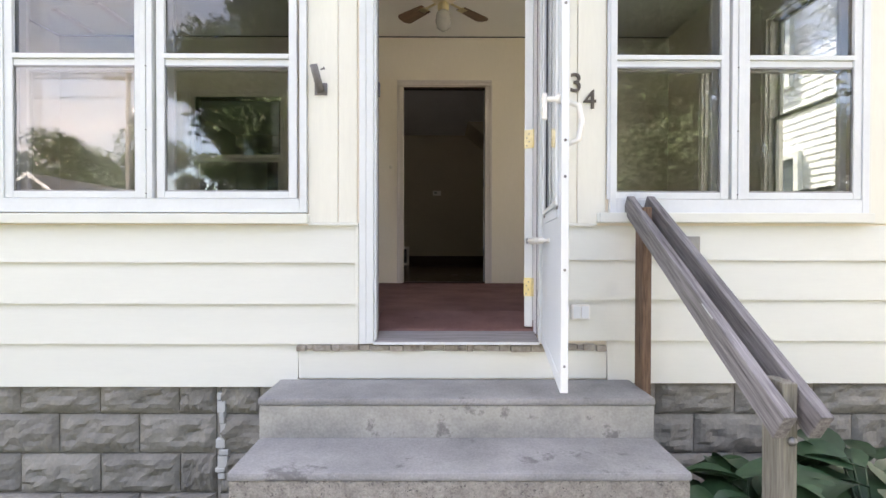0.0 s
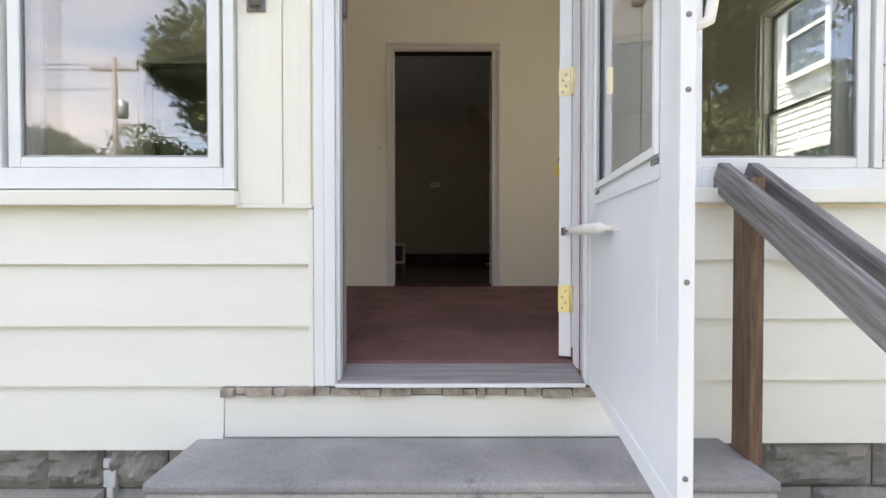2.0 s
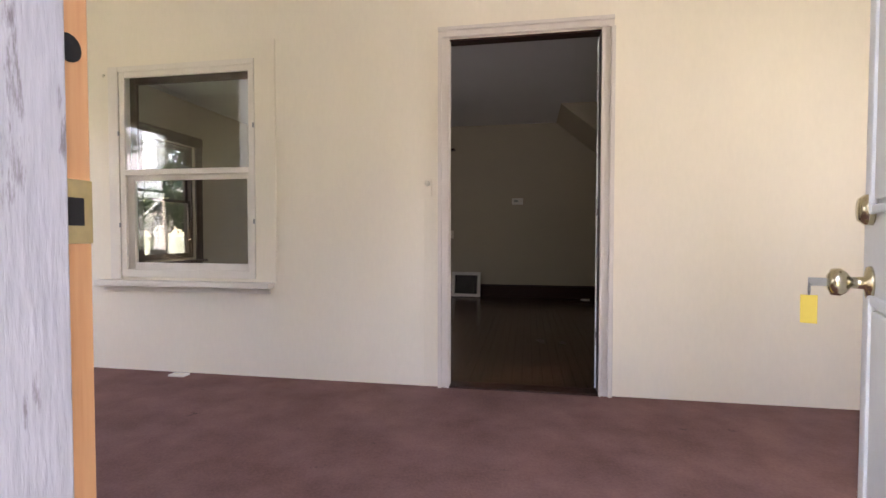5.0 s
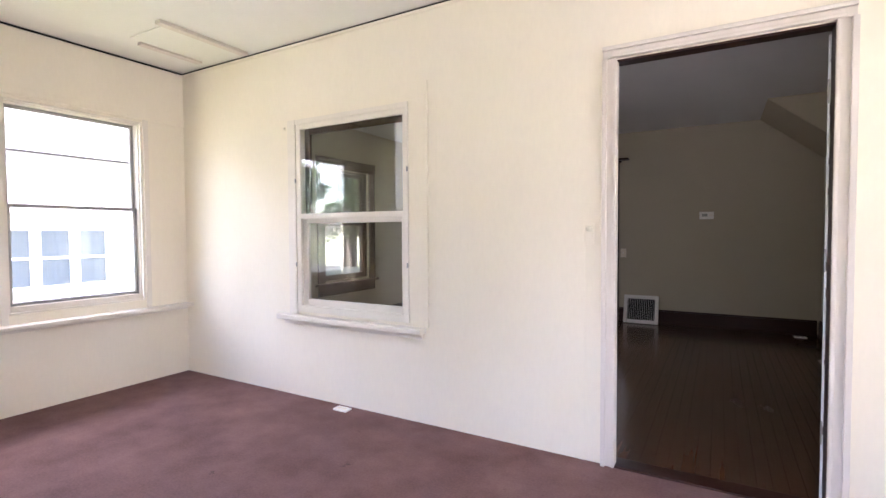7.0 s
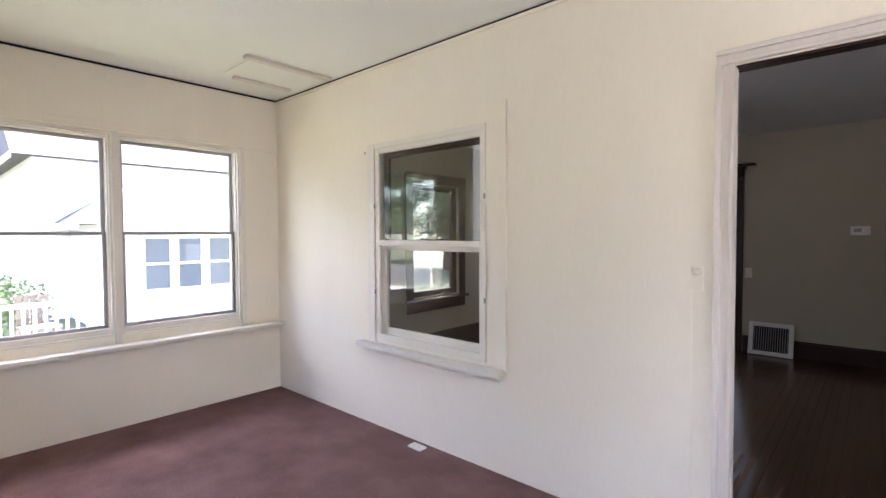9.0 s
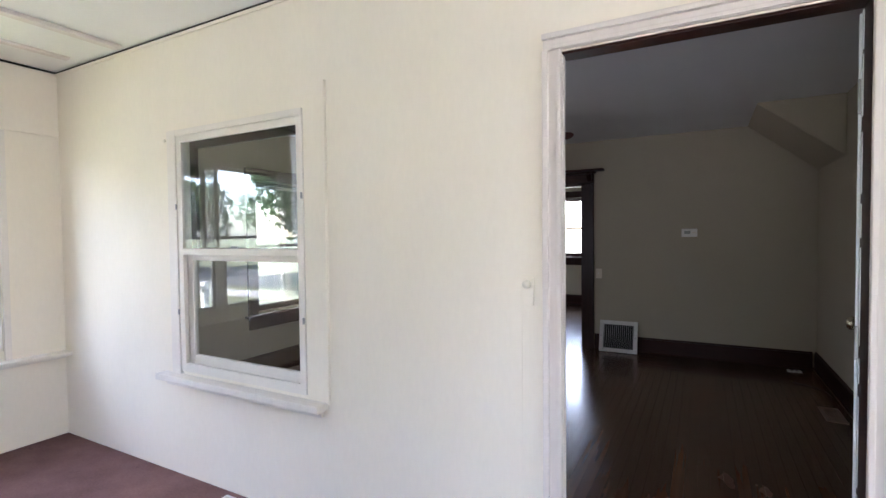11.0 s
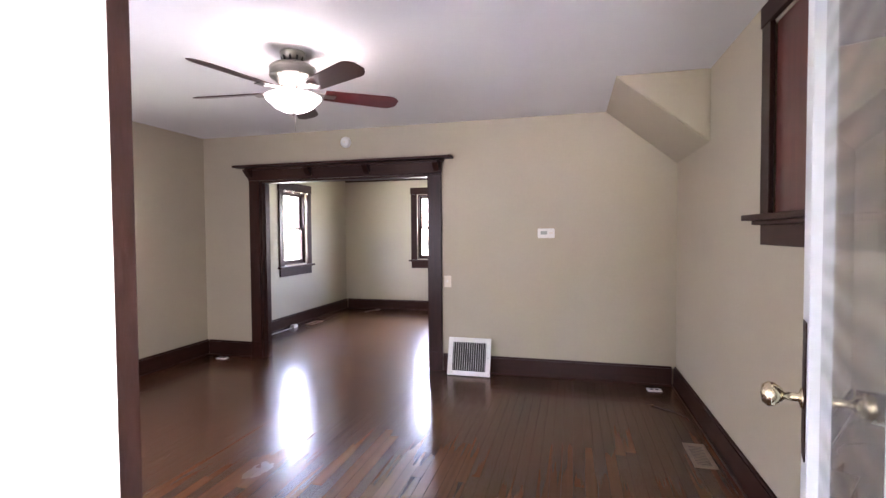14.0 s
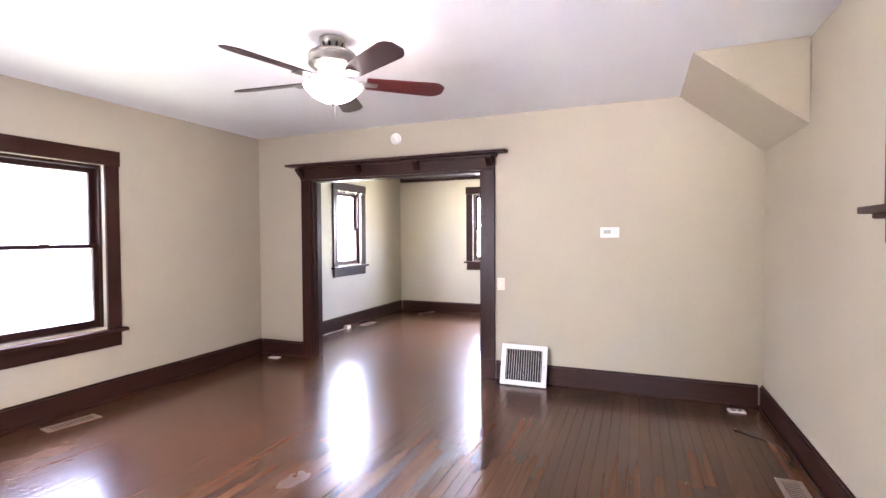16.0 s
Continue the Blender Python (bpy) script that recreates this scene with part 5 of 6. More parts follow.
# cased opening between the rooms, with a shelf on brackets
arch = thing("trim_cased_opening", "dark stained cased opening with a plate shelf", "cased opening", kind="structure")
for x0, x1 in ((AX0 - 0.122, AX0 + 0.004), (AX1 - 0.004, AX1 + 0.132)):
    part("casing", boxes((x0, x1, RY1 - 0.026, RY1 - 0.001, 0.0, AZ), bevel=0.004), DARK, arch)
    part("plinth", boxes((x0 - 0.004, x1 + 0.004, RY1 - 0.032, RY1 - 0.0265, 0.0, 0.19), bevel=0.003), DARK, arch)
part("jamb", boxes((AX0 + 0.0005, AX0 + 0.020, RY1 + 0.0, RY1 + 0.15, 0.0, AZ), bevel=0.003), DARK, arch)
part("jamb", boxes((AX1 - 0.020, AX1 - 0.0005, RY1 + 0.0, RY1 + 0.15, 0.0, AZ), bevel=0.003), DARK, arch)
part("jamb_stop", boxes((AX0 + 0.0205, AX0 + 0.032, RY1 + 0.05, RY1 + 0.095, 0.0, AZ - 0.03), bevel=0.003), DARK, arch)
part("head_jamb", boxes((AX0 + 0.02, AX1 - 0.02, RY1, RY1 + 0.15, AZ - 0.022, AZ - 0.0005), bevel=0.003), DARK_H, arch)
part("header", boxes((AX0 - 0.125, AX1 + 0.135, RY1 - 0.034, RY1 - 0.001, AZ + 0.001, 2.112), bevel=0.004), DARK_H, arch)
part("crown", boxes((AX0 - 0.15, AX1 + 0.16, RY1 - 0.062, RY1 - 0.001, 2.100, 2.126), bevel=0.010), DARK_H, arch)
part("shelf", boxes((AX0 - 0.262, AX1 + 0.255, RY1 - 0.125, RY1 - 0.001, 2.1265, 2.150), bevel=0.005), DARK_H, arch)
for x in (AX0 - 0.10, -1.93, -1.26, AX1 + 0.09):
    bm = bmesh.new()
    pr = [(0, 2.100), (-0.085, 2.100), (-0.085, 2.082), (-0.06, 2.060), (-0.03, 2.030), (0, 2.010)]
    a = [bm.verts.new((x - 0.028, RY1 - 0.0345 + y, z)) for y, z in pr]
    b = [bm.verts.new((x + 0.028, RY1 - 0.0345 + y, z)) for y, z in pr]
    bm.faces.new(a[::-1])
    bm.faces.new(b)
    for i in range(len(pr)):
        j = (i + 1) % len(pr)
        bm.faces.new((a[i], a[j], b[j], b[i]))
    bmesh.ops.recalc_face_normals(bm, faces=bm.faces)
    part("bracket", bm, DARK, arch)
for x in (-1.89, -1.22):
    part("cup_hook", tube([(x, RY1 - 0.035, 2.03), (x, RY1 - 0.055, 2.03), (x, RY1 - 0.058, 2.012), (x, RY1 - 0.048, 2.004)], 0.003, 6), PALEBRASS, arch)
part("dining_casing", boxes((AX0 - 0.12, AX0, RY1 + 0.151, RY1 + 0.172, 0, AZ), (AX1, AX1 + 0.12, RY1 + 0.151, RY1 + 0.172, 0, AZ), (AX0 - 0.12, AX1 + 0.12, RY1 + 0.141, RY1 + 0.165, AZ + 0.001, AZ + 0.12), bevel=0.004), DARK, arch)
# plate rail in the dining room
pr_ = thing("trim_plate_rail", "dark stained plate rail high on the wall", "plate rail", kind="structure")
part("rail", boxes((RX0 + 0.01, 1.69, 10.345, 10.399, 2.40, 2.422), bevel=0.004), DARK_H, pr_)
part("board", boxes((RX0 + 0.01, 1.69, 10.380, 10.399, 2.345, 2.3995), bevel=0.003), DARK_H, pr_)
for x in (RX0 + 0.05, -2.2, -1.0, 0.2):
    part("bracket", boxes((x - 0.02, x + 0.02, 10.352, 10.3795, 2.352, 2.3995), bevel=0.006), DARK, pr_)

# glazed inner door, swung into the living room
dm = pose(1.088, 2.655, 0.010, 0, 0, math.degrees(math.atan2(3.46 - 2.655, 1.324 - 1.088)))
gd = thing("glazed_door", "white painted door with a full glass light, open", "door", dm)
DW, DH = 0.842, 2.01
part("stile", boxes((0, 0.10, -0.045, 0, 0, DH), bevel=0.003), WHITE, gd)
part("stile", boxes((DW - 0.11, DW, -0.045, 0, 0, DH), bevel=0.003), WHITE, gd)
part("bottom_rail", boxes((0.10, DW - 0.11, -0.044, -0.001, 0, 0.22), bevel=0.003), WHITE, gd)
part("top_rail", boxes((0.10, DW - 0.11, -0.044, -0.001, DH - 0.12, DH), bevel=0.003), WHITE, gd)
part("pane", boxes((0.102, DW - 0.112, -0.025, -0.021, 0.22, DH - 0.12)), DOORGLASS, gd)
part("glass_bead", rect_frame(0.10, DW - 0.11, 0.22, DH - 0.12, -0.040, -0.0255, 0.014, 0.003), WHITE, gd)
part("edge_groove", boxes((DW + 0.0002, DW + 0.0010, -0.024, -0.021, 0.02, DH - 0.02)), BLACKHOLE, gd, "dark crack along the edge")
part("latch_gap", boxes((DW + 0.0002, DW + 0.0014, -0.042, -0.003, 1.70, 1.715)), DARK, gd)
for s in (-1, 1):
    y = -0.045 if s < 0 else 0.0
    pl = part("escutcheon", boxes((DW - 0.085, DW - 0.030, y - 0.003 if s < 0 else 0.0003, y - 0.0003 if s < 0 else 0.003, 0.85, 1.17), bevel=0.001), DARK, gd, "dark worn lock plate")
    part("knob", moved(lathe([(0.024, 0), (0.022, 0.005), (0.010, 0.009), (0.009, 0.036), (0.018, 0.042), (0.028, 0.056), (0.029, 0.068), (0.020, 0.080), (0, 0.083)], 20), pose(DW - 0.058, y + 0.003 * s, 0.99, -90 * s, 0, 0)), PALEBRASS, pl, "pale brass round knob")
for z in (0.25, 1.0, 1.72):
    part("hinge", boxes((-0.012, -0.0004, -0.040, 0.0, z, z + 0.10), bevel=0.002), STEEL, gd)

# wall and floor fittings
sd_ = thing("smoke_detector", "round white smoke detector above the opening", "smoke detector", pose(-1.51, RY1, 2.352, 90, 0, 0))
part("base", lathe([(0.058, 0.0005), (0.058, 0.010), (0.050, 0.013)], 28), PLASTIC, sd_)
part("cover", lathe([(0.052, 0.0132), (0.050, 0.028), (0.035, 0.036), (0, 0.038)], 28), PLASTIC, sd_)
part("test_button", lathe([(0.010, 0.0372), (0.009, 0.041), (0, 0.0415)], 12), IVORY, sd_)
th = thing("thermostat", "white wall thermostat with a small screen", "thermostat", pose(0.556, RY1, 1.382))
part("body", boxes((-0.078, 0.078, -0.028, -0.0005, -0.045, 0.045), bevel=0.006), PLASTIC, th)
part("screen", boxes((-0.050, 0.010, -0.0295, -0.0282, -0.012, 0.022), bevel=0.0005), SCREEN, th)
for k in range(2):
    part("button", boxes((0.030 + 0.02 * k, 0.043 + 0.02 * k, -0.031, -0.0282, -0.004, 0.010), bevel=0.001), IVORY, th)
ls = thing("light_switch", "ivory light switch beside the cased opening", "switch", pose(-0.412, RY1, 0.905))
part("plate", boxes((-0.036, 0.036, -0.007, -0.0005, -0.058, 0.058), bevel=0.003), IVORY, ls)
part("toggle", boxes((-0.006, 0.006, -0.020, -0.0072, -0.006, 0.016), bevel=0.002), PLASTIC, ls)

# return air grille leaning on the wall
gr = thing("return_air_grille", "worn white metal return air grille leaning on the wall", "grille", pose(-0.176, 6.652, 0.0, -16, 0, 0))
GW, GH = 0.42, 0.37
part("frame", rect_frame(-GW / 2, GW / 2, 0.006, GH, -0.012, 0.012, 0.045, 0.005), GRILLE, gr)
# flat near-black sheet painted as the shade behind the slats
part("dark_sheet", boxes((-GW / 2 + 0.04, GW / 2 - 0.04, 0.006, 0.010, 0.045, GH - 0.04)), BLACKHOLE, gr)
for i in range(15):
    x = -GW / 2 + 0.055 + i * (GW - 0.11) / 14
    part("slat", boxes((x - 0.0013, x + 0.0013, -0.006, 0.004, 0.052, GH - 0.046), bevel=0.001), GRILLE, gr)
for x in (-GW / 2 + 0.02, GW / 2 - 0.02):
    part("screw", moved(lathe([(0.006, 0), (0.004, 0.002), (0, 0.0025)], 8), pose(x, -0.0122, GH / 2, 90, 0, 0)), STEEL, gr)


def register(x, y, rz, label, material):
    g = thing("floor_register", label, "floor vent", pose(x, y, 0.0005, 0, 0, rz), "floor vents")
    part("frame", boxes((-0.17, -0.145, -0.065, 0.065, 0, 0.006), (0.145, 0.17, -0.065, 0.065, 0, 0.006), (-0.145, 0.145, -0.065, -0.042, 0.0, 0.0058), (-0.145, 0.145, 0.042, 0.065, 0.0, 0.0058), bevel=0.002), material, g)
    # near-black sheet in place of the shaded depth below the slats
    part("dark_base", boxes((-0.144, 0.144, -0.0415, 0.0415, 0.0, 0.002)), BLACKHOLE, g)
    for k in range(13):
        xx = -0.132 + k * 0.022
        part("slat", boxes((xx - 0.005, xx + 0.005, -0.041, 0.041, 0.0022, 0.0052), bevel=0.0008), material, g)


register(-3.06, 4.62, 82, "brown metal floor vent set in the planks", REGISTER)
register(1.555, 5.37, 90, "tan metal floor vent near the baseboard", REGISTER)
register(-3.10, 8.86, 90, "brown metal floor vent in the dining room", REGISTER)


def floor_plate(x, y, rz, label):
    g = thing("floor_outlet", label, "outlet", pose(x, y, 0.0005, 0, 0, rz), "floor outlets")
    part("plate", boxes((-0.058, 0.058, -0.036, 0.036, 0, 0.010), bevel=0.004), PLASTIC, g)
    for xx in (-0.022, 0.022):
        part("socket", boxes((xx - 0.013, xx + 0.013, -0.014, 0.014, 0.0102, 0.0115), bevel=0.0005), BLACKHOLE, g)


floor_plate(1.49, 6.63, 6, "white floor outlet plate with two dark sockets")
floor_plate(-3.0, 6.68, 0, "white floor outlet plate near the baseboard")
cb = thing("cable_box", "small white cable box with a wire on the floor", "cable box", pose(-3.20, 8.45, 0.0))
part("body", boxes((-0.03, 0.03, -0.05, 0.05, 0.0005, 0.045), bevel=0.004), PLASTIC, cb)
part("wire", tube([(0.0, -0.05, 0.006), (-0.02, -0.25, 0.004), (-0.03, -0.6, 0.004), (-0.05, -1.0, 0.004)], 0.003, 6), PLASTIC, cb)
wr = thing("loose_cable", "thin dark cable end lying on the floor", "cable", pose(1.42, 6.22, 0.0))
part("cable", tube([(0.0, 0.0, 0.005), (0.06, -0.06, 0.005), (0.13, -0.10, 0.006), (0.20, -0.20, 0.006), (0.215, -0.36, 0.01), (0.20, -0.45, 0.006)], 0.0035, 6), GASKET, wr)
part("plug", boxes((-0.014, 0.004, -0.006, 0.006, 0.0005, 0.012), bevel=0.002), PALEBRASS, wr)

# ---- outdoors ----
def neighbour(name, x0, x1, y0, y1, z1, ridge_y, rise, label, hip=0.0):
    """A far house: walls, gable roof with its ridge along y or x, and windows on chosen sides."""
    h = thing(name, label, "house", pose((x0 + x1) / 2, (y0 + y1) / 2, GROUND))
    hb = Matrix.Translation((-(x0 + x1) / 2, -(y0 + y1) / 2, -GROUND))
    part("wall", boxes((x0, x1, y0, y1, GROUND, z1)), NSIDING, h, m=hb)
    bm = bmesh.new()
    e = 0.45
    if ridge_y:
        xm = (x0 + x1) / 2
        v = [bm.verts.new(p) for p in ((x0 - e, y0 - e, z1 - 0.1), (x1 + e, y0 - e, z1 - 0.1), (x1 + e, y1 + e, z1 - 0.1), (x0 - e, y1 + e, z1 - 0.1), (xm, y0 - e + hip, z1 + rise), (xm, y1 + e - hip, z1 + rise))]
        q = ((0, 4, 5, 3), (1, 2, 5, 4), (0, 3, 2, 1), (0, 1, 4), (3, 5, 2))
        ga = ((x0, x1, xm), y0 - 0.02, y1 + 0.02)
    else:
        ym = (y0 + y1) / 2
        v = [bm.verts.new(p) for p in ((x0 - e, y0 - e, z1 - 0.1), (x1 + e, y0 - e, z1 - 0.1), (x1 + e, y1 + e, z1 - 0.1), (x0 - e, y1 + e, z1 - 0.1), (x0 - e, ym, z1 + rise), (x1 + e, ym, z1 + rise))]
        q = ((0, 1, 5, 4), (2, 3, 4, 5), (0, 3, 2, 1), (0, 4, 3), (1, 2, 5))
    for f in q:
        bm.faces.new([v[i] for i in f])
    bmesh.ops.recalc_face_normals(bm, faces=bm.faces[:])
    part("roof", bm, SHINGLE, h, m=hb)
    g = bmesh.new()
    if ridge_y:
        for y in (() if hip else (y0 - 0.01, y1 + 0.01)):
            g.faces.new([g.verts.new(p) for p in ((x0, y, z1 - 0.1), (x1, y, z1 - 0.1), ((x0 + x1) / 2, y, z1 + rise - 0.12))])
    else:
        for x in (x0 - 0.01, x1 + 0.01):
            g.faces.new([g.verts.new(p) for p in ((x, y0, z1 - 0.1), (x, y1, z1 - 0.1), (x, (y0 + y1) / 2, z1 + rise - 0.12))])
    if not hip:
        bmesh.ops.solidify(g, geom=g.faces[:], thickness=0.04)
        part("gable", g, NSIDING, h, m=hb)
    part("fascia", boxes((x0 - e - 0.02, x1 + e + 0.02, y0 - e - 0.03, y0 - e, z1 - 0.22, z1 - 0.06), (x0 - e - 0.02, x1 + e + 0.02, y1 + e, y1 + e + 0.03, z1 - 0.22, z1 - 0.06)), NTRIM, h, m=hb)
    return h, hb


def house_window(h, hb, axis, at, c, z, w, hh):
    """A window on a house side: axis 'x' faces along x at that x, c its centre across."""
    s = 0.05
    if axis == 'x':
        fr = boxes((at - s, at + s, c - w / 2, c - w / 2 + 0.09, z, z + hh), (at - s, at + s, c + w / 2 - 0.09, c + w / 2, z, z + hh), (at - s, at + s, c - w / 2 + 0.09, c + w / 2 - 0.09, z, z + 0.09), (at - s, at + s, c - w / 2 + 0.09, c + w / 2 - 0.09, z + hh - 0.09, z + hh), (at - s, at + s, c - w / 2 + 0.09, c + w / 2 - 0.09, z + hh / 2 - 0.03, z + hh / 2 + 0.03))
        pn = boxes((at - 0.015, at + 0.015, c - w / 2 + 0.08, c + w / 2 - 0.08, z + 0.08, z + hh - 0.08))
    else:
        fr = rect_frame(c - w / 2, c + w / 2, z, z + hh, at - s, at + s, 0.09, 0.0)
        box(fr, c - w / 2 + 0.09, c + w / 2 - 0.09, at - s, at + s, z + hh / 2 - 0.03, z + hh / 2 + 0.03)
        pn = boxes((c - w / 2 + 0.08, c + w / 2 - 0.08, at - 0.015, at + 0.015, z + 0.08, z + hh - 0.08))
    o = part("window", fr, FENCEWHITE, h, m=hb)
    part("pane", pn, NGLASS, o)


def siding_lines(h, hb, x, y0, y1, z0, z1, step=0.11):
    """Lapped boards on the side of a far house that faces along x."""
    bm = bmesh.new()
    z = z0
    d = 0.012 if x > 0 else -0.012
    while z < z1:
        vs = [bm.verts.new(p) for p in ((x - d, y0, z), (x - d, y1, z), (x - d * 0.2, y1, z + step), (x - d * 0.2, y0, z + step), (x, y0, z), (x, y1, z))]
        bm.faces.new(vs[:4])
        bm.faces.new((vs[0], vs[4], vs[5], vs[1]))
        z += step
    o = part("siding", bm, NSIDING, h, m=hb)
    tagged(o, "white lapped siding boards", kind="stuff")


# white house on the right, close by
hr, hrb = neighbour("white_house", 6.2, 14.0, -3.5, 7.5, 5.2, True, 2.6, "white sided two storey neighbouring house")
siding_lines(hr, hrb, 6.2, -3.5, 7.5, GROUND + 0.3, 5.1)
for c, z in ((3.2, 2.9), (5.6, 2.9), (0.6, 2.9), (5.4, 0.5)):
    house_window(hr, hrb, 'x', 6.16, c, z, 0.95, 1.35)
# house on the left with a glazed porch
hl, hlb = neighbour("cream_house", -26.0, -16.2, 2.6, 14.0, 3.6, True, 3.4, "cream sided neighbouring house with a grey roof")
hp, hpb = neighbour("sunroom_annex", -16.15, -13.3, 3.4, 8.8, 1.75, True, 1.25, "white sunroom annex with a row of windows", hip=1.8)
for c in (4.68, 5.48, 6.28):
    house_window(hp, hpb, 'x', -13.26, c, -0.12, 0.76, 1.50)
house_window(hl, hlb, 'x', -16.16, 10.5, 2.0, 1.0, 1.5)
# white deck rail, chairs and a hedge beside it
DECK = GROUND + 0.27
solid("deck_floor", boxes((-11.6, -8.24, -2.1, 2.5, GROUND, DECK), bevel=0.01), FENCEWHITE, "white painted low wooden deck", "deck", kind="structure")
fence = thing("deck_rail", "white painted wooden deck rail", "fence", pose(-8.3, 0.8, DECK))
part("top_rail", boxes((-0.05, 0.05, -2.8, 1.6, 1.02, 1.08), (-0.05, 0.05, -2.8, 1.6, 0.20, 0.26)), FENCEWHITE, fence)
pm = part("post", boxes((-0.05, 0.05, -0.05, 0.05, 0, 1.15)), FENCEWHITE, fence, m=pose(0, -2.8, 0)).data
for y in (-1.33, 0.13, 1.6):
    piece("post", pm, fence, pose(0, y, 0))
sm0 = part("slat", boxes((-0.018, 0.018, -0.018, 0.018, 0.262, 1.018)), FENCEWHITE, fence, m=pose(0, -2.65, 0)).data
for i in range(1, 34):
    piece("slat", sm0, fence, pose(0, -2.65 + i * 0.125, 0))
for i, (cx, cy, rz) in enumerate(((-10.2, 1.05, 70), (-10.3, 1.85, 100))):
    ch = thing("garden_chair", "brown slatted wooden garden chair on the deck", "chair", pose(cx, cy, DECK, 0, 0, rz), "garden chairs")
    part("seat", boxes((-0.26, 0.26, -0.25, 0.25, 0.42, 0.46)), CHAIRWOOD, ch)
    for k in range(5):
        part("back_slat", boxes((-0.24 + k * 0.1, -0.17 + k * 0.1, 0.235, 0.262, 0.47, 1.0)), CHAIRWOOD, ch)
    part("back_rail", boxes((-0.26, 0.26, 0.263, 0.285, 0.93, 0.99)), CHAIRWOOD, ch)
    for lx in (-0.24, 0.20):
        for ly in (-0.24, 0.20):
            part("leg", boxes((lx, lx + 0.045, ly, ly + 0.045, 0, 0.419)), CHAIRWOOD, ch)
unit = thing("air_conditioner", "grey outdoor air conditioner by the annex", "air conditioner", pose(-12.0, 6.6, GROUND))
part("case", boxes((-0.4, 0.4, -0.4, 0.4, 0.0, 0.85), bevel=0.03), NTRIM, unit)
part("fan_grille", lathe([(0.33, 0.851), (0.33, 0.87), (0.06, 0.89), (0, 0.89)], 24), GREYMETAL, unit)
for k in range(6):
    part("louvre", boxes((0.401, 0.412, -0.36, 0.36, 0.10 + 0.11 * k, 0.15 + 0.11 * k)), GREYMETAL, unit)
# house across the street
hf, hfb = neighbour("house_across_street", -33.4, -26.8, -44, -34, 2.9, True, 2.75, "white gabled house across the street")
for c in (-31.7, -28.6):
    house_window(hf, hfb, 'y', -33.96, c, 0.4, 1.1, 1.4)

bm = bmesh.new()
for xe in (-33.4 - 0.45, -26.8 + 0.45):
    q = [(xe, 2.62), (-30.1, 5.47), (-30.1, 5.75), (xe, 2.90)]
    a = [bm.verts.new((x, -33.50, z)) for x, z in q]
    b = [bm.verts.new((x, -33.42, z)) for x, z in q]
    bm.faces.new(a)
    bm.faces.new(b[::-1])
    for i in range(4):
        bm.faces.new((a[i], b[i], b[(i + 1) % 4], a[(i + 1) % 4]))
bmesh.ops.recalc_face_normals(bm, faces=bm.faces)
part("rake_board", bm, FENCEWHITE, hf, m=hfb)

# leaves and trees
def leaf_cloud(n, blobs, size, rnd, flat=0.7):
    """Many small leaf clumps strewn through a set of uneven lobes (x, y, z, radius)."""
    verts, faces = [], []
    for _ in range(n):
        bx, by, bz, br = blobs[rnd.randrange(len(blobs))]
        while True:
            p = Vector((rnd.uniform(-1, 1), rnd.uniform(-1, 1), rnd.uniform(-1, 1)))
            if 0.30 < p.length < 1.0:
                break
        p *= (0.75 + 0.25 * rnd.random())
        c = Vector((bx, by, bz)) + Vector((p.x * br, p.y * br, p.z * br * flat))
        s = size * rnd.uniform(0.5, 1.3)
        rot = Euler((rnd.uniform(-1.1, 1.1), rnd.uniform(-1.1, 1.1), rnd.uniform(0, 6.28))).to_matrix()
        k = len(verts)
        for q in ((-0.5, 0, 0), (-0.12, -0.34, 0.08), (0.55, 0, -0.1), (-0.05, 0.36, 0.06)):
            verts.append(c + rot @ Vector(q) * s)
        faces += [(k, k + 1, k + 2), (k, k + 2, k + 3)]
    me = bpy.data.meshes.new("crown")
    me.from_pydata([tuple(v) for v in verts], [], faces)
    me.materials.append(LEAF)
    return me


def tree(x, y, height, spread, seed, n=7000, size=0.30, low=0.36):
    rnd = random.Random(seed)
    t = thing("tree", "tall leafy green tree across the street", "tree", pose(x, y, GROUND), "street trees")
    part("trunk", tube([(0, 0, -0.05), (rnd.uniform(-.1, .1), 0, height * 0.2), (rnd.uniform(-.25, .25), rnd.uniform(-.2, .2), height * 0.5), (0, 0, height * 0.8)], [height * 0.035, height * 0.027, height * 0.018, height * 0.005], 9), BARK, t)
    blobs = []
    for i in range(22):
        a = rnd.uniform(0, 6.28)
        r = spread * rnd.uniform(0.15, 0.75)
        z = height * rnd.uniform(low, 0.93)
        r *= 1.15 - abs(z / height - 0.55)
        blobs.append((r * math.cos(a), r * math.sin(a), z, spread * rnd.uniform(0.28, 0.5)))
        if i < 7:
            part("limb", tube([(0, 0, height * (0.25 + 0.05 * i)), (r * 0.5 * math.cos(a), r * 0.5 * math.sin(a), z * 0.85), (r * math.cos(a), r * math.sin(a), z)], [height * 0.014, height * 0.008, height * 0.003], 6), BARK, t)
    ob = new("crown", leaf_cloud(n, blobs, size, rnd))
    ob.parent = t
    return t


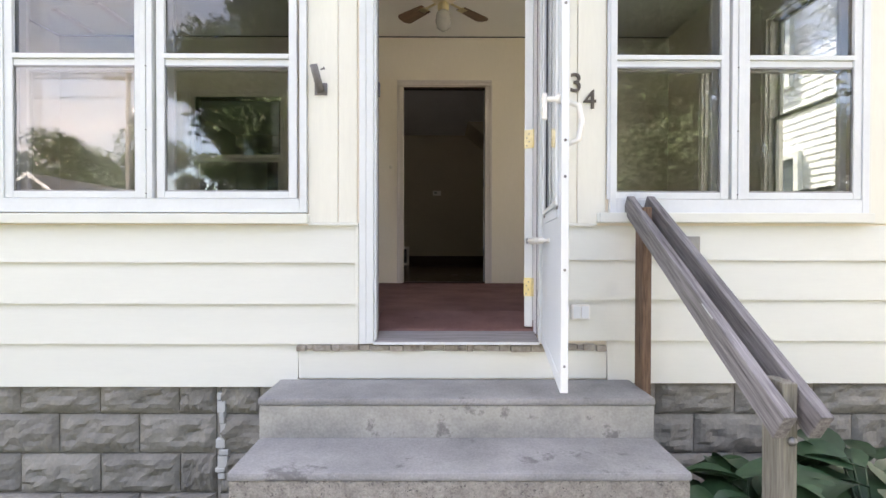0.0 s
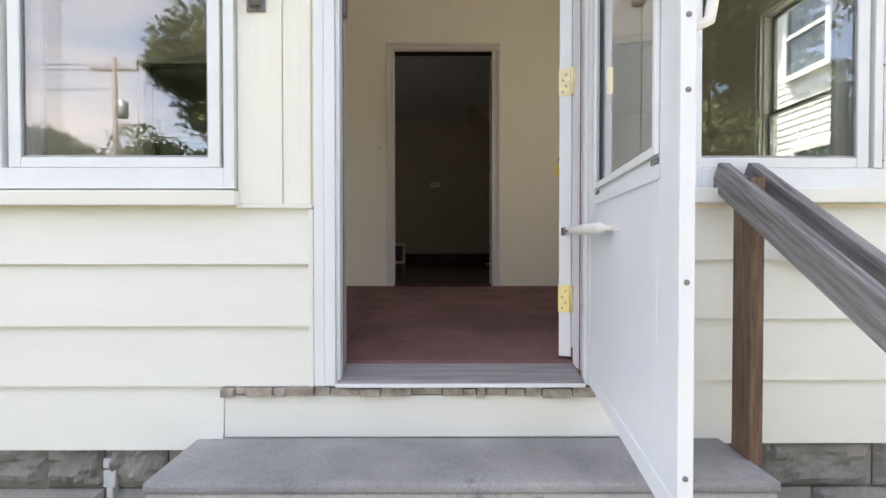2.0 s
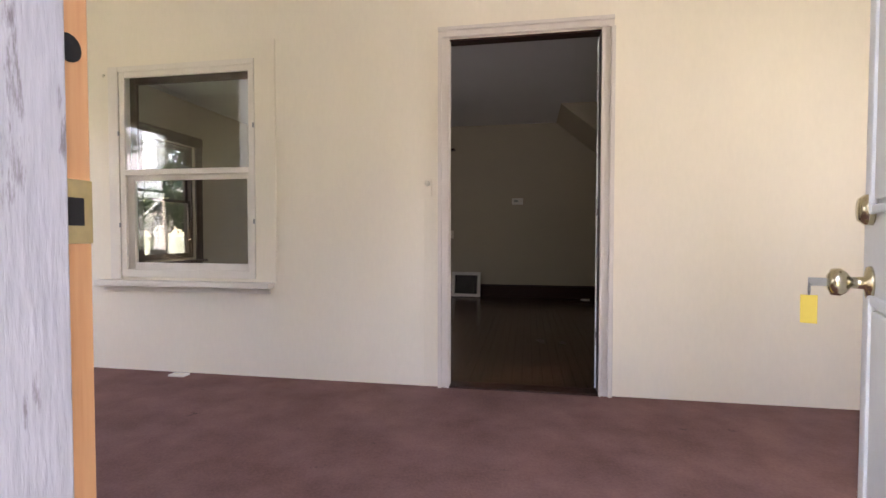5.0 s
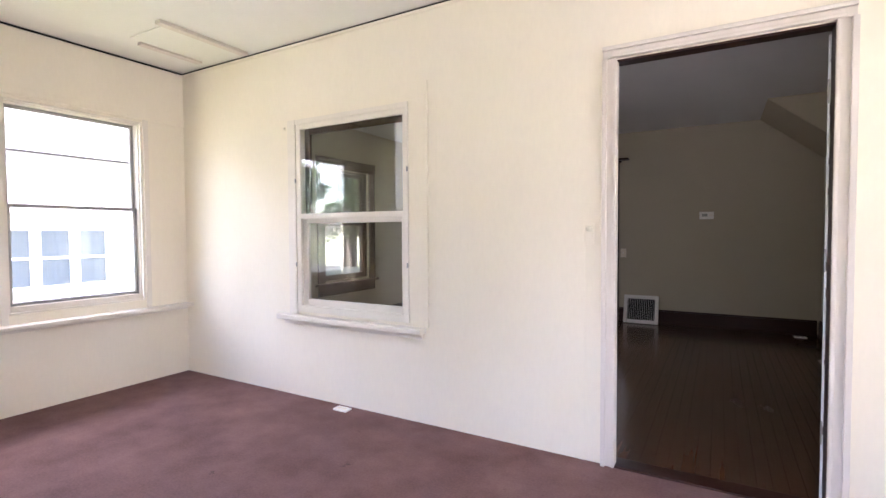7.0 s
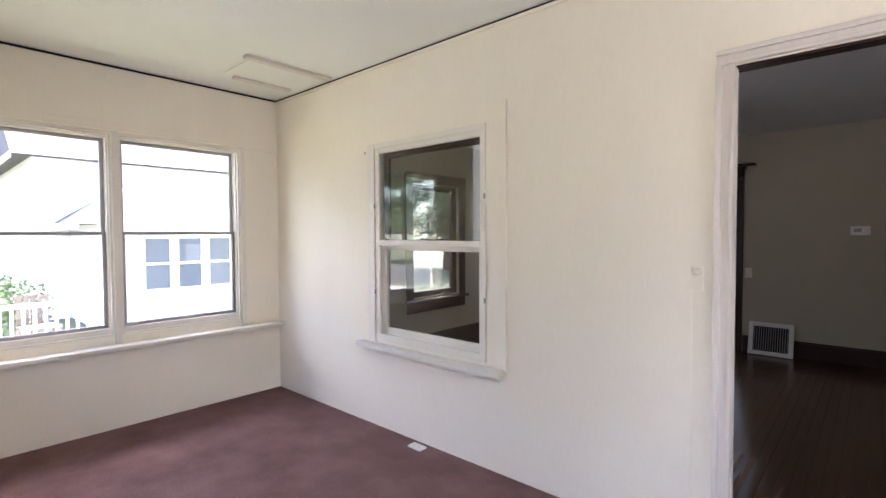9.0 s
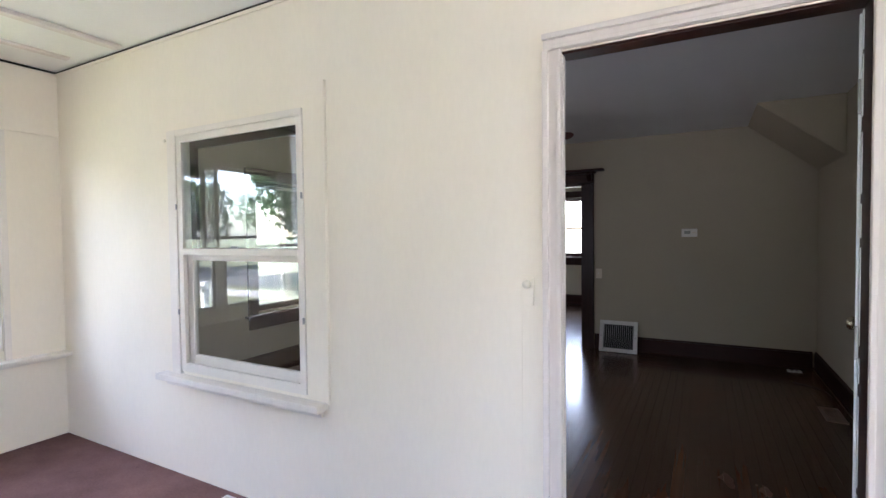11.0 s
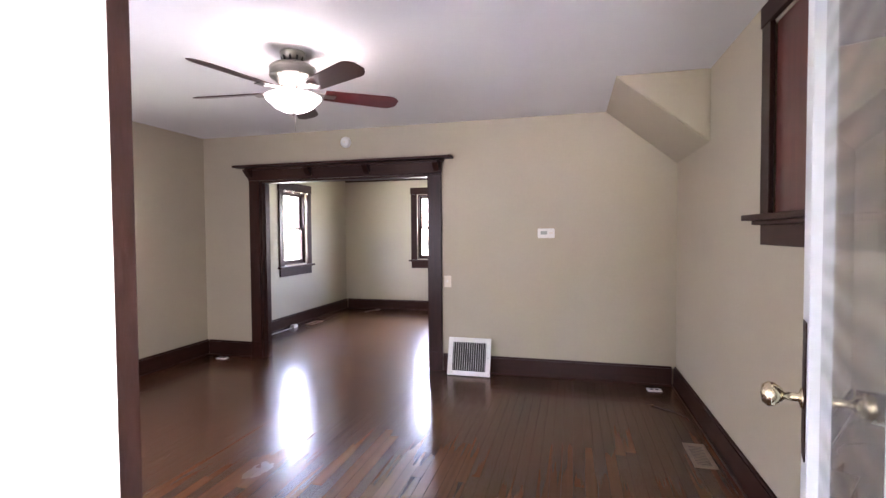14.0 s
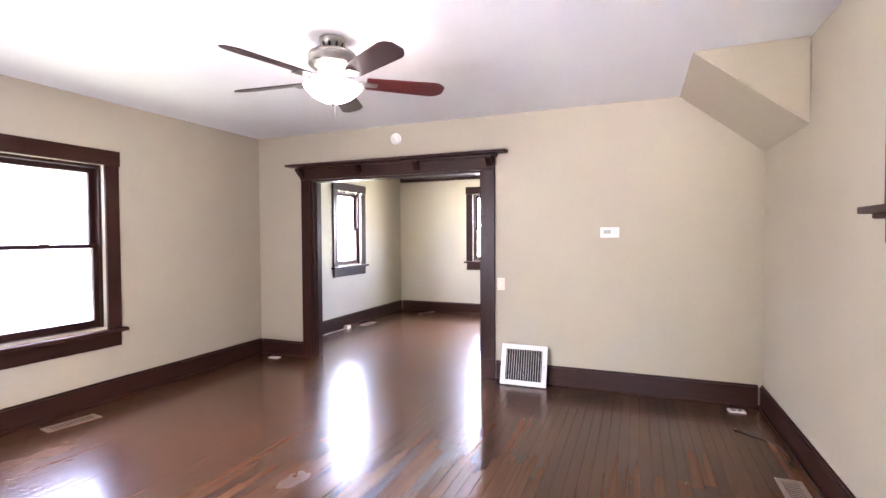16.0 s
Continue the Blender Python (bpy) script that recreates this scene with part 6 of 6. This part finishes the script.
tree(-5.6, -16.5, 11.0, 4.3, 1, 75000, 0.19, 0.12)
tree(8.4, -16.0, 11.0, 4.6, 2, 75000, 0.19, 0.12)
tree(15.5, -23, 13.0, 5.2, 3, 8000, 0.38)
tree(-30.0, -8.5, 12.0, 5.0, 4, 9000, 0.42, 0.16)
tree(-33.0, -16.5, 12.5, 5.2, 5, 9000, 0.42, 0.16)
for i, (x, y, h, s) in enumerate(((-24, -52, 9, 5), (-15, -55, 10, 5.5), (-7, -50, 9.5, 5), (-33, -50, 11, 6), (-42, -55, 12, 6), (1, -48, 11, 6), (12, -46, 12, 6), (20, -40, 12, 6), (30, -38, 12, 6), (-55, -48, 12, 7), (-20, 24, 11, 5), (-28, 10, 12, 5.5))):
    tree(x, y, h * 1.3, s * 1.15, 10 + i, 13000, 0.40, 0.2)
hedge_rnd = random.Random(5)
hg = thing("hedge", "low clipped green hedge beside the deck", "hedge", pose(-12.6, -0.2, GROUND))
ob = new("crown", leaf_cloud(14000, [(0.25 * math.sin(i), -1.6 + i * 0.42, 0.95, 0.95) for i in range(9)], 0.09, hedge_rnd))
ob.parent = hg
part("stem", tube([(0, 0, 0), (0, 0, 0.7)], 0.05, 6), BARK, hg)

# utility pole with a street lamp
up_ = thing("utility_pole", "weathered wooden utility pole with a street lamp", "utility pole", pose(-14.0, -20.2, GROUND))
part("pole", tube([(0, 0, 0), (0, 0, 9.6)], [0.14, 0.10], 12), POLEWOOD, up_)
part("crossarm", boxes((-1.1, 1.1, -0.06, 0.06, 9.0, 9.13)), POLEWOOD, up_)
for x in (-1.0, -0.4, 0.4, 1.0):
    part("insulator", moved(lathe([(0.04, 0), (0.05, 0.08), (0.03, 0.14), (0, 0.15)], 10), pose(x, 0, 9.13)), STEEL, up_)
part("transformer", moved(lathe([(0.22, 0), (0.24, 0.05), (0.24, 0.7), (0.15, 0.78), (0, 0.8)], 16), pose(0.33, 0, 6.9)), STEEL, up_)
part("lamp_arm", tube([(0, 0, 6.0), (0.5, 0.2, 6.35), (1.5, 0.6, 6.5)], 0.03, 6), STEEL, up_)
part("lamp_head", moved(lathe([(0.10, 0), (0.17, -0.08), (0.12, -0.2), (0, -0.22)], 12), pose(1.6, 0.64, 6.55)), STEEL, up_)
for k, z in enumerate((9.2, 9.2, 8.2)):
    part("wire", tube([((-40), (-0.3, 0.3, 0)[k], z + 0.5), (-20, (-0.3, 0.3, 0)[k], z - 0.3), (0, (-0.3, 0.3, 0)[k], z), (20, (-0.3, 0.3, 0)[k], z - 0.3), (40, (-0.3, 0.3, 0)[k], z + 0.5)], 0.015, 5), GASKET, up_)

# ---- pieces of floor and foundation ----
from mathutils import noise


# foundation of rock faced blocks
def block_mesh(w, h, seed):
    """A chiselled block: flat margins, scalloped face with sharp ridges."""
    rnd = random.Random(seed)
    bm = bmesh.new()
    nx, nz = 18, 9
    ox, oz = rnd.uniform(0, 40), rnd.uniform(0, 40)
    grid = []
    for i in range(nx + 1):
        col = []
        for k in range(nz + 1):
            x, z = w * i / nx, h * k / nz
            m = min(x, w - x, z, h - z)
            lift = min(1.0, max(0.0, m - 0.004) / 0.028)
            d = noise.voronoi(Vector((ox + x * 9, 0.3 * seed, oz + z * 15)))[0][0]
            d2 = noise.noise(Vector((ox + x * 22, 5.0, oz + z * 34)))
            edge = i in (0, nx) or k in (0, nz)
            j = 0.0 if edge else 0.004
            col.append(bm.verts.new((x + rnd.uniform(-j, j), -0.012 - (0.0 if edge else lift * max(0.0, 0.004 + 0.040 * d + 0.007 * d2)), z + rnd.uniform(-j, j))))
        grid.append(col)
    for i in range(nx):
        for k in range(nz):
            bm.faces.new((grid[i][k], grid[i + 1][k], grid[i + 1][k + 1], grid[i][k + 1]))
    ring = [grid[i][0] for i in range(nx + 1)] + [grid[nx][k] for k in range(1, nz + 1)] + [grid[i][nz] for i in range(nx - 1, -1, -1)] + [grid[0][k] for k in range(nz - 1, 0, -1)]
    back = [bm.verts.new((v.co.x, 0.0, v.co.z)) for v in ring]
    for i in range(len(ring)):
        j = (i + 1) % len(ring)
        bm.faces.new((ring[i], back[i], back[j], ring[j]))
    me = bpy.data.meshes.new("block")
    bm.to_mesh(me)
    bm.free()
    me.materials.append(BLOCK)
    return me


foundation = solid("foundation", boxes((-3.45, 3.14, 0.035, 0.16, GROUND, -0.297), (-3.45, -3.30, 0.16, 10.5, GROUND, -0.332), (3.0, 3.14, 0.16, 10.5, GROUND, -0.332), (-3.45, 3.14, 10.4, 10.54, GROUND, -0.332)), MORTAR, "grey rock faced block foundation with pale joints", "foundation", kind="structure")
JOINTS = ((-0.469, -0.299, -0.705), (-0.674, -0.474, -0.915), (-0.879, -0.679, -0.705), (-0.95, -0.884, -0.915))
VARIANTS = [block_mesh(0.405, 0.200, i) for i in range(8)]
random.seed(21)
k = 0
for z0, z1, phase in JOINTS:
    hs = (z1 - z0) / 0.200
    for n in range(-8, 12):
        x = phase + 0.4105 * n
        x0, x1 = x, x + 0.405
        if x1 <= -3.45 or x0 >= 3.14:
            continue
        a, b = max(x0, -3.45), min(x1, 3.14)
        if a > -0.14 and b < 1.58:
            continue
        if a < -0.515 < b:
            if -0.522 - a > 0.05:
                piece("block", VARIANTS[k % 8], foundation, pose(a, 0.035, z0) @ Matrix.Diagonal(((-0.522 - a) / 0.405, 1, hs, 1)))
            a = -0.497
            k += 1
        if b - a > 0.05:
            piece("block", VARIANTS[k % 8], foundation, pose(a, 0.035, z0) @ Matrix.Diagonal(((b - a) / 0.405, random.uniform(0.85, 1.15), hs, 1)))
        k += 1
bm = bmesh.new()
random.seed(3)
z = -0.80
while z < -0.36:
    h = random.uniform(0.02, 0.06)
    x = -0.510 + random.uniform(-0.006, 0.02)
    box(bm, x, x + random.uniform(0.02, 0.055), -0.002 + random.uniform(-0.008, 0.004), 0.036, z, z + h, bevel=0.004)
    z += h + random.uniform(-0.004, 0.012)
part("crack_patch", bm, PATCH, foundation, "pale mortar smeared along a crack")

# plank floor, boards along the house; one object for each board in the living room
def plank_mesh(w, length):
    bm = boxes((0.0008, w - 0.0008, 0, length, -0.016, 0.0))
    bmesh.ops.bevel(bm, geom=[e for e in bm.edges if all(v.co.z > -0.001 for v in e.verts)], offset=0.0003, segments=1, affect='EDGES')
    me = bpy.data.meshes.new("plank")
    bm.to_mesh(me)
    bm.free()
    me.materials.append(PLANK)
    return me


random.seed(31)
PW = (RX1 - RX0) / 78
LENS = [1.1, 1.5, 1.9, 2.3, 2.7]
PM = {v: plank_mesh(PW, v - 0.0012) for v in LENS}
count = 0
rest = bmesh.new()
for i in range(78):
    x = RX0 + i * PW
    y = 2.60 - random.uniform(0, 0.9)
    while y < 10.40:
        ln = random.choice(LENS)
        y0, y1 = max(y, 2.60), min(y + ln, 10.40)
        if y0 == y and y1 == y + ln and y0 < 6.6 and count < 300:
            piece("plank", PM[ln], floor_rooms, pose(x, y, random.uniform(-0.0001, 0.0001)))
            count += 1
        elif y1 - y0 > 0.01:
            t = random.uniform(-0.0001, 0.0)
            box(rest, x + 0.0008, x + PW - 0.0008, y0, y1 - 0.0012, -0.016, t)
        y += ln
tagged(part("planks_beyond", rest, PLANK, floor_rooms), "glossy red brown floor planks", kind="stuff")
